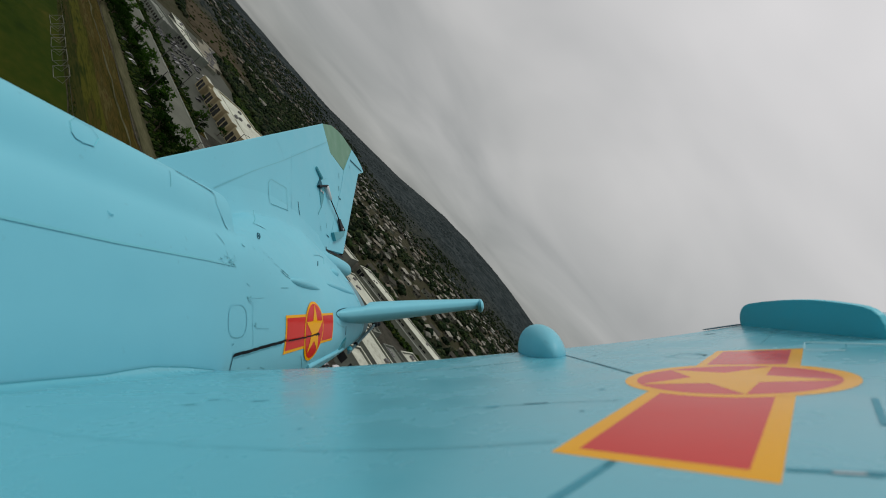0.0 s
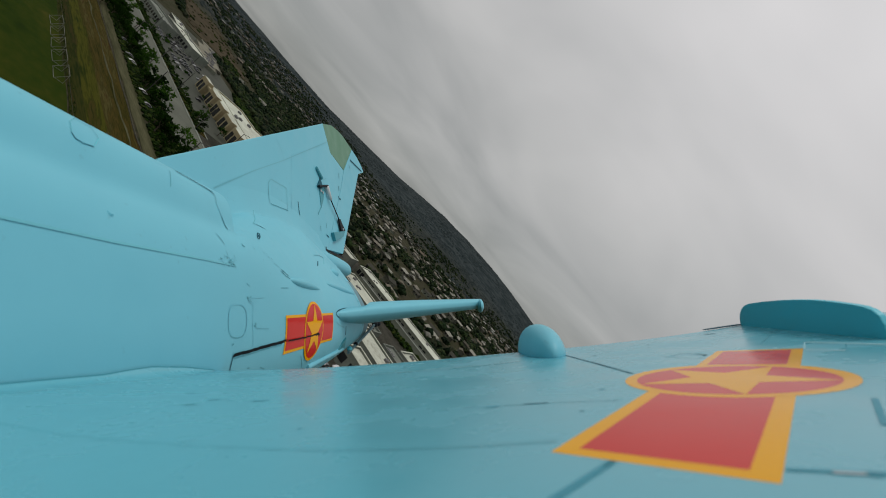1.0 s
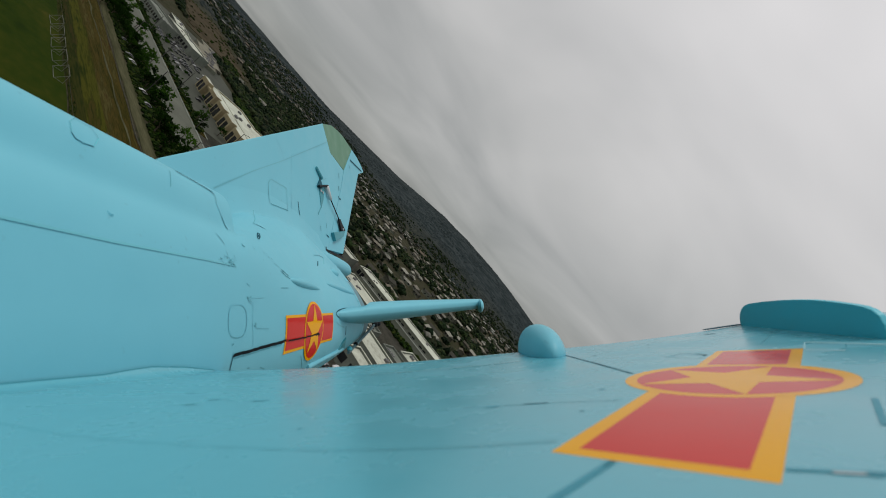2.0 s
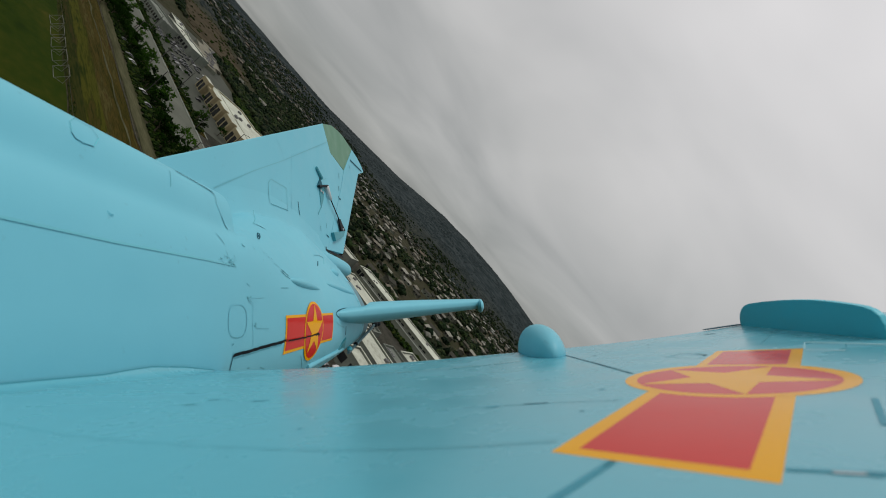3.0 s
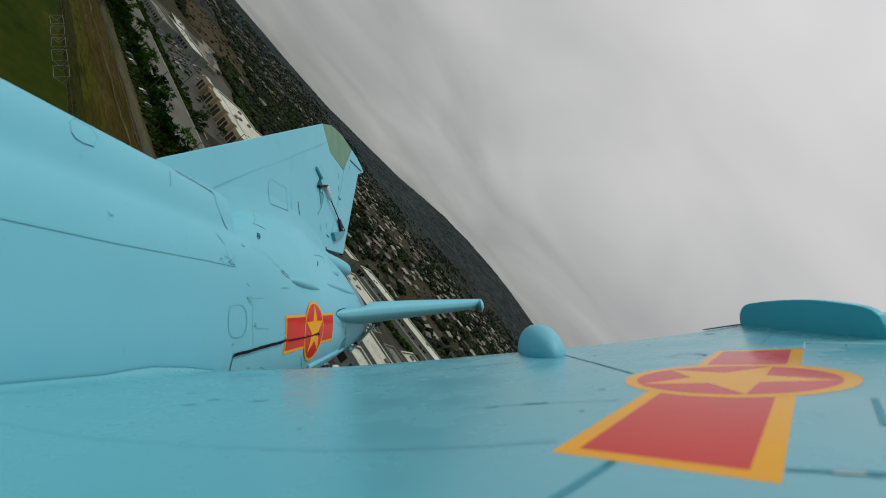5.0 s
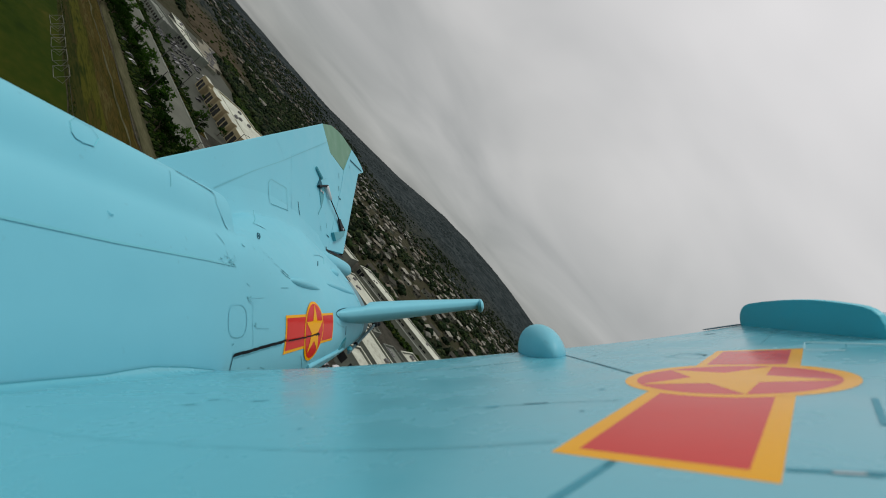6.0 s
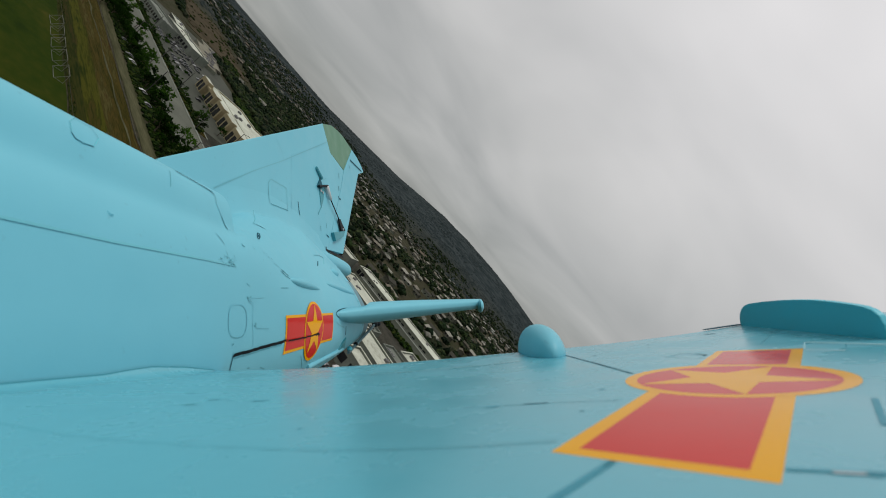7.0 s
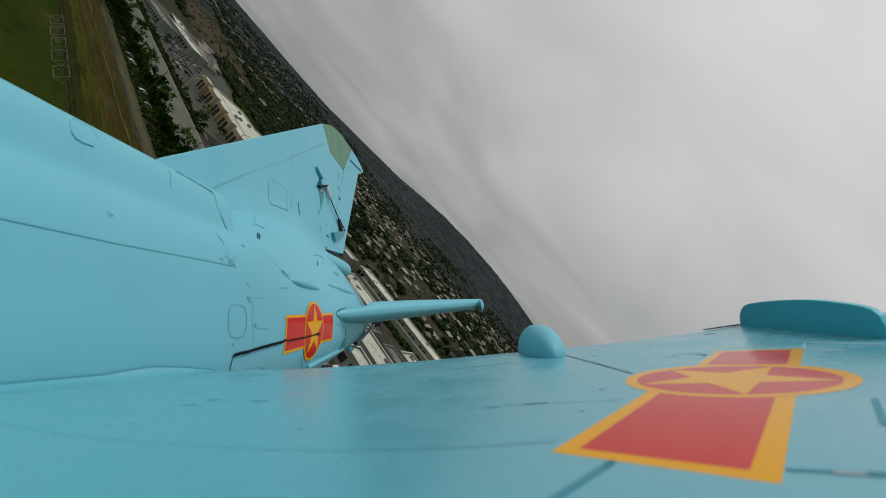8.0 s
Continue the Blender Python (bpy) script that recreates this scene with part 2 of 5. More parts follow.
WHITE_ROOF = mottled("white_membrane_roof", [(0.212, 0.212, 0.165), (0.3816, 0.3975, 0.325), (0.4664, 0.4876, 0.4), (0.53, 0.5565, 0.46)], 0.10, 0.75, 0, 0.1, 9, spec=0.2, spread=(0.32, 0.68))
CREAM = mottled("cream_stucco", [(0.23, 0.19, 0.105), (0.33, 0.285, 0.17)], 0.2, 0.85, 0, 0.1, 8, spec=0.2)
MAROON = mottled("maroon_stucco", [(0.06, 0.013, 0.009), (0.085, 0.02, 0.014)], 0.2, 0.85, 0, 0.1, 8, spec=0.2)
GREY_WALL = mottled("pale_grey_wall", [(0.1136, 0.13, 0.1080), (0.1923, 0.21, 0.1755)], 0.2, 0.85, 0, 0.1, 8, spec=0.2)
DARK_GLASS = mottled("dark_window", [(0.008, 0.009, 0.010), (0.02, 0.022, 0.024)], 0.5, 0.15)
GOAL_TUBE = mottled("weathered_white_tube", [(0.12, 0.125, 0.105), (0.20, 0.205, 0.18)], 2, 0.6)
LEAF = mottled("street_tree_leaves", [(0.005, 0.017, 0.0015), (0.017, 0.050, 0.004), (0.042, 0.096, 0.010)], 0.5, 0.9, 0, 0.0, 6, rand=0.35, spec=0.03)
LEAF_FAR = islands("far_tree_crowns", [(0.005, 0.011, 0.005), (0.009, 0.017, 0.007), (0.016, 0.028, 0.009), (0.006, 0.012, 0.0055), (0.026, 0.036, 0.014), (0.011, 0.021, 0.008), (0.026, 0.030, 0.017)], grain=0.5, depth=0.6)
# Haze put into the colour: hill crowns paler and bluer than near ones.
LEAF_HILL = islands("hazed_hill_crowns", [(0.024, 0.034, 0.033), (0.030, 0.040, 0.040), (0.036, 0.046, 0.046), (0.042, 0.052, 0.053)])
DIRT_PALE = mottled("worn_stone_edging", [(0.03, 0.028, 0.020), (0.07, 0.066, 0.050)], 0.6, 0.9, 0, 0.2, 6, spec=0.05)
VERGE = mottled("green_verge_grass", [(0.020, 0.034, 0.005), (0.050, 0.072, 0.012), (0.095, 0.105, 0.026), (0.14, 0.125, 0.06)], 0.2, 0.95, 0, 0.4, 7, spread=(0.34, 0.68), spec=0.03, streak=3.0)
BROWN_SLOPE = mottled("bare_brown_slope", [(0.018, 0.018, 0.008), (0.040, 0.032, 0.018), (0.060, 0.048, 0.030), (0.034, 0.028, 0.014)], 0.012, 0.95, 0, 0.4, 12, spec=0.03, spread=(0.34, 0.66))
ASPHALT_PALE = mottled("worn_car_park_asphalt", [(0.0324, 0.0353, 0.0269), (0.0475, 0.0518, 0.039), (0.0634, 0.0677, 0.0512)], 0.04, 0.85, 0, 0.2, 12, spec=0.2)
ASPHALT_DARK = mottled("dark_yard_asphalt", [(0.016, 0.018, 0.013), (0.028, 0.028, 0.021), (0.050, 0.047, 0.037), (0.022, 0.024, 0.016)], 0.05, 0.85, 0, 0.2, 12, spec=0.06, spread=(0.36, 0.64))
GRAVEL = mottled("beige_gravel_roof", [(0.085, 0.080, 0.060), (0.15, 0.142, 0.108), (0.21, 0.20, 0.155), (0.11, 0.10, 0.072)], 0.12, 0.9, 0, 0.3, 9, spec=0.05, spread=(0.34, 0.66))
LEAF_DARK = mottled("dark_tree_leaves", [(0.0018, 0.0076, 0.0008), (0.0072, 0.0228, 0.0016), (0.0189, 0.0494, 0.004)], 0.5, 0.9, 0, 0.0, 6, rand=0.4, spec=0.03)
BUSH = islands("bush_leaves", [(0.003, 0.009, 0.0014), (0.0075, 0.018, 0.0021), (0.015, 0.03, 0.0042), (0.0053, 0.0128, 0.0014), (0.024, 0.0345, 0.0063), (0.0097, 0.0195, 0.0028)], grain=0.8, depth=0.6)
BARK = mottled("bark", [(0.04, 0.03, 0.02), (0.08, 0.06, 0.045)], 3, 0.95, 0, 0.4)
HOUSE_WALL = mottled("house_stucco", [(0.0423, 0.042, 0.0306), (0.0931, 0.095, 0.0702), (0.1692, 0.185, 0.1440)], 0.1, 0.9, rand=0.5, spec=0.2)
HOUSE_ROOF = mottled("house_shingles", [(0.045, 0.044, 0.035), (0.10, 0.088, 0.064), (0.18, 0.168, 0.135), (0.085, 0.087, 0.074), (0.24, 0.235, 0.195)], 0.15, 0.9, rand=0.9, spec=0.1, spread=(0.2, 0.8))
FAR_WALL = islands("far_house_walls", [(0.035, 0.038, 0.030), (0.0423, 0.045, 0.0342), (0.0846, 0.092, 0.0720), (0.1438, 0.16, 0.1305), (0.0296, 0.03, 0.0234)])
FAR_ROOF = islands("far_house_roofs", [(0.030, 0.031, 0.027), (0.065, 0.062, 0.050), (0.11, 0.107, 0.088), (0.045, 0.048, 0.042), (0.24, 0.245, 0.22), (0.055, 0.050, 0.040), (0.11, 0.092, 0.068), (0.17, 0.165, 0.14), (0.13, 0.13, 0.115)], grain=0.25, depth=0.35)
CAR_PAINTS = [mottled("white_car_paint", [(0.5, 0.5, 0.5), (0.62, 0.62, 0.62)], 1, 0.3, coat=0.5),
              mottled("dark_car_paint", [(0.015, 0.016, 0.02), (0.03, 0.03, 0.035)], 1, 0.3, coat=0.5),
              mottled("silver_car_paint", [(0.2, 0.2, 0.21), (0.3, 0.3, 0.31)], 1, 0.35, 0.4, coat=0.5)]
RUBBER = mottled("tyre_rubber", [(0.012, 0.012, 0.012), (0.02, 0.02, 0.02)], 3, 0.9)

# ---- helpers for building ----
S = 0.5  # metres in one unit of the jet's drawing


def mesh_of(name, bm, material, smooth=False):
    bmesh.ops.recalc_face_normals(bm, faces=bm.faces)
    if smooth:  # keep hard edges hard
        for e in bm.edges:
            if len(e.link_faces) == 2 and e.calc_face_angle(0) > 0.7:
                e.smooth = False
    me = bpy.data.meshes.new(name)
    bm.to_mesh(me)
    bm.free()
    if smooth:
        me.polygons.foreach_set("use_smooth", [True] * len(me.polygons))
    me.materials.append(material)
    return me


def part(name, bm, material, parent, label="", smooth=False):
    ob = new(name, mesh_of(name, bm, material, smooth))
    ob.parent = parent
    return tagged(ob, label)


def loft(rings, cap=True, closed=True):
    """A skin over rings of equally many points."""
    bm = bmesh.new()
    rows = [[bm.verts.new(p) for p in r] for r in rings]
    n = len(rows[0])
    for a, b in zip(rows, rows[1:]):
        for i in range(n if closed else n - 1):
            j = (i + 1) % n
            bm.faces.new((a[i], a[j], b[j], b[i]))
    if cap:
        bm.faces.new(rows[0])
        bm.faces.new(rows[-1])
    return bm


def slab(outline, lo, hi, bevel=0.0, segments=2):
    """A plate over an outline: lo and hi give the two faces' points for each corner."""
    bm = bmesh.new()
    a = [bm.verts.new(lo(*p)) for p in outline]
    b = [bm.verts.new(hi(*p)) for p in outline]
    n = len(a)
    bm.faces.new(a[::-1])
    bm.faces.new(b)
    for i in range(n):
        j = (i + 1) % n
        bm.faces.new((a[i], a[j], b[j], b[i]))
    if bevel:
        bmesh.ops.bevel(bm, geom=bm.edges[:], offset=bevel, segments=segments, affect="EDGES", profile=0.6, clamp_overlap=True)
    return bm


def box(bm, x0, y0, z0, x1, y1, z1):
    v = [bm.verts.new((x, y, z)) for z in (z0, z1) for x, y in ((x0, y0), (x1, y0), (x1, y1), (x0, y1))]
    for f in ((3, 2, 1, 0), (4, 5, 6, 7), (0, 1, 5, 4), (1, 2, 6, 5), (2, 3, 7, 6), (3, 0, 4, 7)):
        bm.faces.new([v[i] for i in f])


def tube(bm, a, b, r, r2=None, n=8):
    """A round bar from a to b."""
    a, b = Vector(a), Vector(b)
    q = (b - a).to_track_quat("Z", "Y")
    r2 = r if r2 is None else r2
    ra = [bm.verts.new(a + q @ Vector((r * math.cos(t), r * math.sin(t), 0))) for t in [2 * math.pi * i / n for i in range(n)]]
    rb = [bm.verts.new(b + q @ Vector((r2 * math.cos(t), r2 * math.sin(t), 0))) for t in [2 * math.pi * i / n for i in range(n)]]
    for i in range(n):
        bm.faces.new((ra[i], ra[(i + 1) % n], rb[(i + 1) % n], rb[i]))
    bm.faces.new(ra[::-1])
    bm.faces.new(rb)


def lerp(pairs, y):
    return float(np.interp(y, [p[0] for p in pairs], [p[1] for p in pairs]))


# ---- the model jet ----
jet = tagged(new("model_jet"), "light blue foam model fighter jet banking in flight", "model aircraft")
jet.matrix_world = pose(3.81, 30.46, 59.2, -8.30799, -53.7129, 8.42118) @ pose(0, 0, -0.045 * S)

XC, ZC = -0.43, 0.09  # the fuselage's axis
HALF_WIDTH = [(-1.9, 0.085), (-1.2, 0.13), (0.7, 0.133), (1.1, 0.130), (1.42, 0.123)]
RISE = [(-1.9, 0.07), (-1.2, 0.132), (0.602, 0.136), (0.68, 0.165), (0.80, 0.205), (0.95, 0.230), (1.1, 0.235), (1.42, 0.180)]
FULLNESS = [(0.602, 3.4), (0.68, 2.4), (0.80, 1.7), (0.95, 1.4), (1.42, 1.35)]
DROP = [(-1.9, 0.09), (-1.2, 0.16), (0.6, 0.17), (0.95, 0.155), (1.2, 0.125), (1.42, 0.09)]
SPINE_WIDTH = [(-1.3, 0.06), (-0.6, 0.108), (0.602, 0.108), (0.64, 0.040), (0.70, 0.015), (1.42, 0.012)]
SPINE_RISE = [(-1.3, 0.10), (-0.6, 0.186), (0.602, 0.186), (0.64, 0.205), (0.75, 0.33), (1.25, 0.28), (1.42, 0.165)]
FILLET = 0.06
fin_t = [(0.2, 0.017), (0.45, 0.011), (0.9, 0.006)]  # half the fin's thickness, by height
BLEND = [(0.602, 0.009), (0.66, 0.07), (0.75, 0.105), (1.42, 0.10)]


def oval(c, s, a, b, n):
    return ((abs(c) / a) ** n + (abs(s) / b) ** n) ** (-1 / n)


def skin_width(y, z):
    """Half the width of the tail's skin, z above the axis: the hull blending into the fin."""
    wide, tall, full = lerp(HALF_WIDTH, y), lerp(RISE, y), lerp(FULLNESS, y)
    w = wide * max(0.0, 1 - (z / tall) ** full) ** (1 / full) if z < tall else -0.6 * (z - tall)
    f = lerp(fin_t, z + ZC) - 0.0004
    g = max(FILLET - abs(w - f), 0) / FILLET
    return max(w, f) + g * g * FILLET / 4


def hull_radius(y, a):
    c, s = math.cos(a), math.sin(a)
    r = oval(c, s, lerp(HALF_WIDTH, y), lerp(RISE if s > 0 else DROP, y), lerp(FULLNESS, y) if s > 0 else 2.5)
    if s <= 0:
        return r
    t = oval(c, s, lerp(SPINE_WIDTH, y), lerp(SPINE_RISE, y), 6.0)
    e = lerp(BLEND, y)
    k = max(e - abs(r - t), 0) / e
    r1 = max(r, t) + k * k * e / 4
    if y <= 0.602:
        return r1
    # aft of the spine the skin runs up into the fin in one broad fillet
    lo, hi = 0.0, lerp(SPINE_RISE, y) / max(s, 0.02)
    for _ in range(26):
        m = (lo + hi) / 2
        z = m * s
        if m * abs(c) < skin_width(y, z):
            lo = m
        else:
            hi = m
    u = min(1.0, (y - 0.602) / 0.10)
    u = u * u * (3 - 2 * u)
    return r1 * (1 - u) + lo * u


def hull(y, degrees, lift=0.0):
    """A point of the fuselage's skin, y along it and by the angle round its axis from the port side up."""
    a = radians(degrees)
    r = hull_radius(y, a) + lift
    return (S * (XC + r * math.cos(a)), S * y, S * (ZC + r * math.sin(a)))


def ribbon(points, width, place, lift):
    """A narrow strip along a line on a skin. place(u, v, lift) gives the skin's points."""
    bm = bmesh.new()
    fine = []
    for (a, b), (c, d) in zip(points, points[1:]):
        n = max(2, int(math.hypot(c - a, d - b) / width / 6) + 2)
        n = min(n, 24)
        fine += [(a + (c - a) * i / n, b + (d - b) * i / n) for i in range(n)]
    fine.append(points[-1])
    rows = []
    for i, (u, v) in enumerate(fine):
        p = Vector(place(u, v, lift))
        q0, q1 = fine[max(i - 1, 0)], fine[min(i + 1, len(fine) - 1)]
        along = Vector(place(*q1, lift)) - Vector(place(*q0, lift))
        out = Vector(place(u, v, lift + 0.01)) - p
        side = along.cross(out).normalized() * (width * S / 2)
        rows.append((bm.verts.new(p - side), bm.verts.new(p + side)))
    for a, b in zip(rows, rows[1:]):
        bm.faces.new((a[0], a[1], b[1], b[0]))
    return bm


ys = [-1.9, -1.7, -1.4, -1.2, -0.9, -0.6, -0.3, 0.0] + [0.05 * i for i in range(1, 12)] + [0.58, 0.602, 0.609, 0.616, 0.623, 0.63, 0.638, 0.645, 0.655, 0.67, 0.685] + [0.70 + 0.02 * i for i in range(36)] + [1.42]
ROUND = list(range(0, 60, 2)) + [60 + 0.6 * i for i in range(100)] + list(range(120, 360, 2))  # finer where the skin runs up the fin
fuselage = part("fuselage", loft([[hull(y, a) for a in ROUND] for y in ys], cap=False), BLUE, jet, smooth=True)
# jet pipe: a lip and a dark duct inside the tail, an intake lip and cone at the nose
rings = []
for y, k in ((1.42, 0.0), (1.425, -0.006), (1.42, -0.014), (1.30, -0.022), (1.05, -0.05)):
    rings.append([hull(min(y, 1.42), a, k)[0::1] for a in range(0, 360, 8)])
    rings[-1] = [(p[0], S * y, p[2]) for p in rings[-1]]
part("tail_pipe", loft(rings, cap=False), DUCT_DARK, fuselage, "dark exhaust duct", smooth=True)
rings = [[hull(-1.9, a, 0.0) for a in range(0, 360, 8)]]
for y, k in ((-1.91, -0.008), (-1.88, -0.016), (-1.70, -0.02)):
    rings.append([(p[0], S * y, p[2]) for p in [hull(-1.9, a, k) for a in range(0, 360, 8)]])
part("intake_lip", loft(rings, cap=False), DUCT_DARK, fuselage, smooth=True)
cone = bmesh.new()
tube(cone, (S * XC, -0.86, S * ZC), (S * XC, -1.06, S * ZC), S * 0.065, S * 0.004, 24)
part("nose_cone", cone, GREEN, fuselage, "dull green intake cone", smooth=True)

# seams of the hull: y along, angle round
part("seam", ribbon([(0.0, 21.0), (0.263, 21.3), (0.357, 21.5), (0.492, 23.0), (0.563, 23.4)], 0.0028, hull, 0.0004), HULL_LINE, fuselage)
part("panel_line", ribbon([(0.494, 62.2), (0.514, 61.8), (0.528, 61.4), (0.542, 61.0), (0.556, 60.6), (0.566, 60.0), (0.568, 58.8)], 0.0026, hull, 0.0010), SEAM, fuselage)
for pts, w, m in (([(0.568, 58.6), (0.564, 55.4), (0.572, 51.2)], 0.0011, HULL_LINE), ([(0.572, 51.2), (0.583, 46.5)], 0.0022, SEAM),
                  ([(0.475, 59.8), (0.466, 53.6)], 0.0011, HULL_LINE), ([(0.537, 39.7), (0.546, 34.1)], 0.0014, SEAM_FAINT),
                  ([(0.841, 84.7), (0.80, 77.0), (0.759, 70.5)], 0.0016, HULL_LINE), ([(0.759, 70.5), (0.796, 68.5)], 0.0022, SEAM_FAINT),
                  ([(1.06, 65.1), (1.168, 70.4)], 0.0022, SEAM_FAINT), ([(1.168, 70.4), (1.103, 58.8)], 0.0018, HULL_LINE), ([(1.054, 59.0), (1.025, 52.9)], 0.0034, SEAM)):
    part("panel_line", ribbon(pts, w, hull, 0.0006), m, fuselage)
part("seam", ribbon([(0.708, 16.0), (0.743, 17.2)], 0.0013, hull, 0.0006), SEAM_FAINT, fuselage)
random.seed(31)
for i in range(15):  # paint chipped off along a joint, and where the fairing was glued on
    y = 0.674 + 0.060 * i / 14
    a = 40.2 - 11.0 * i / 14 + random.uniform(-1.3, 1.3)
    part("chip", ribbon([(y, a), (y + random.uniform(0.001, 0.005), a - random.uniform(0.3, 1.3))], random.uniform(0.0005, 0.0013), hull, 0.0006), random.choice((HULL_LINE, SEAM_FAINT, SEAM_FAINT, SEAM, GHOST)), fuselage)
for y0, a0, y1, a1, w in ((0.730, 30.6, 0.762, 27.0, 0.0013), (0.726, 29.0, 0.744, 26.2, 0.0014), (0.744, 26.2, 0.764, 25.4, 0.0010)):
    part("chip", ribbon([(y0, a0), (y1, a1)], w, hull, 0.0006), SEAM, fuselage)
for y, a, n in ((0.590, 14.0, 4), (0.592, 5.4, 9), (0.614, -10.2, 7), (0.606, 37.6, 3), (0.634, 38.4, 2), (0.552, 24.6, 8)):  # smudged glue spots
    for _ in range(n):
        y1, a1 = y + random.uniform(-0.006, 0.006), a + random.uniform(-1.3, 1.3)
        part("smudge", ribbon([(y1, a1), (y1 + random.uniform(0.001, 0.004), a1 + random.uniform(-1.0, 1.0))], random.uniform(0.0012, 0.0028), hull, 0.0005), random.choice((GHOST, HULL_LINE, HULL_LINE, SEAM_FAINT)), fuselage)
random.seed(12)
torn = [(0.558 + 0.0107 * i, float(np.interp(0.558 + 0.0107 * i, (0.558, 0.605, 0.657, 0.729, 0.80, 0.879), (-26.0, -24.6, -23.3, -21.4, -20.6, -19.2))) + random.uniform(-0.25, 0.25)) for i in range(31)]
part("vent_gap", ribbon(torn[:17], 0.0052, hull, 0.0011), BLACK, fuselage, "ragged dark gap in the tail's side")
part("vent_gap", ribbon(torn[16:], 0.0030, hull, 0.0034), BLACK, fuselage)
part("torn_lip", ribbon([(y, a - 1.55) for y, a in torn[:15]], 0.0016, hull, 0.0012), BLUE_WING, fuselage, "pale torn paint edge")
part("seam", ribbon([(0.558, -26), (0.557, -34)], 0.0018, hull, 0.0007), SEAM, fuselage)


def ring_line(y, a, ry, ra, width, parent, material, start=0, sweep=360, power=2.0):
    pts = []
    for i in range(25):
        t = radians(start + sweep * i / 24)
        c, s = math.cos(t), math.sin(t)
        k = (abs(c) ** power + abs(s) ** power) ** (-1 / power)
        pts.append((y + ry * k * c, a + ra * k * s))
    part("hatch_line", ribbon(pts, width, hull, 0.0006), material, parent)


ring_line(0.5635, -7.6, 0.0235, 9.4, 0.0020, fuselage, GHOST, -45, 270, 2.8)
ring_line(0.5635, -7.6, 0.0235, 9.4, 0.0014, fuselage, HULL_LINE, 227, 86, 2.8)
part("hatch_line", ribbon([(0.339, 55.9), (0.342, 54.8), (0.349, 54.5), (0.361, 54.9)], 0.0016, hull, 0.0006), SEAM_FAINT, fuselage)
part("hatch_line", ribbon([(0.339, 55.9), (0.341, 59.0), (0.352, 62.0), (0.367, 61.6), (0.370, 58.0), (0.361, 54.9)], 0.0007, hull, 0.0005), SEAM_SOFT, fuselage)
for y0, a0, y1, a1 in ((0.591, 5.3, 0.611, 6.7), (0.611, 6.7, 0.641, 7.6), (0.591, 4.2, 0.600, 3.0), (0.614, -9.8, 0.616, -12.4), (0.616, -12.4, 0.656, -12.7), (0.552, -20.8, 0.556, -20.0),
                       (0.813, -34.3, 0.848, -44.8), (0.605, -34.0, 0.612, -34.2), (0.646, -35.2, 0.662, -36.9), (0.846, -34.6, 0.862, -41.0), (0.885, -41.9, 0.916, -48.0)):
    part("panel_line", ribbon([(y0, a0), (y1, a1)], 0.0014, hull, 0.0005), GHOST if y0 < 0.7 and a0 > -20 else SEAM_FAINT, fuselage)


def stud(y, a, r, material, parent, high=0.0018):
    bm = bmesh.new()
    p, q = Vector(hull(y, a, -0.001)), Vector(hull(y, a, high))
    tube(bm, p, q, r * S, r * S * 0.7, 12)
    part("stud", bm, material, parent)


stud(0.357, 32.4, 0.0042, GHOST, fuselage, 0.0006)
part("panel_line", ribbon([(0.606, 4.4), (0.604, -9.5), (0.61, -22.7)], 0.0013, hull, 0.0004), GHOST, fuselage)
part("port_rim", ribbon([(0.7075 + 0.0150 * math.sin(radians(d)) + 0.0045 * math.cos(radians(d)), 54.4 + 3.9 * math.sin(radians(d))) for d in range(0, 361, 20)], 0.0022, hull, 0.0006), SEAM, fuselage)
part("port_slot", ribbon([(0.7015, 52.9), (0.7135, 55.9)], 0.0022, hull, 0.0006), SEAM, fuselage)
stud(0.248, -12.0, 0.0025, HULL_LINE, fuselage, 0.0006)
random.seed(4)
for _ in range(26):  # scuffs where the tail section joins
    y, a = random.uniform(0.520, 0.566), random.uniform(23, 28.5)
    part("scuff", ribbon([(y, a), (y + random.uniform(-0.008, 0.010), a + random.uniform(-2.5, 2.5))], random.uniform(0.0005, 0.0010), hull, 0.0004), random.choice((HULL_LINE, SEAM_FAINT, HULL_LINE)), fuselage)


def blister(y0, y1, a, r, name="blister"):
    """A teardrop fairing along the hull."""
    p, q = Vector(hull(y0, a, -0.002)), Vector(hull(y1, a, -0.002))
    rings = []
    d = (q - p)
    up = (Vector(hull((y0 + y1) / 2, a, 0.02)) - Vector(hull((y0 + y1) / 2, a))).normalized()
    side = d.cross(up).normalized()
    for i in range(13):
        t = i / 12
        k = max(0.02, (math.sin(math.pi * t ** 0.8)) ** 0.6) * r * S
        rings.append([p + d * t + side * (k * math.cos(w)) + up * (k * math.sin(w)) for w in [2 * math.pi * j / 16 for j in range(16)]])
    part(name, loft(rings), BLUE, fuselage, smooth=True)


blister(0.760, 0.960, 25.0, 0.0095)
blister(1.015, 1.36, 34.5, 0.010)

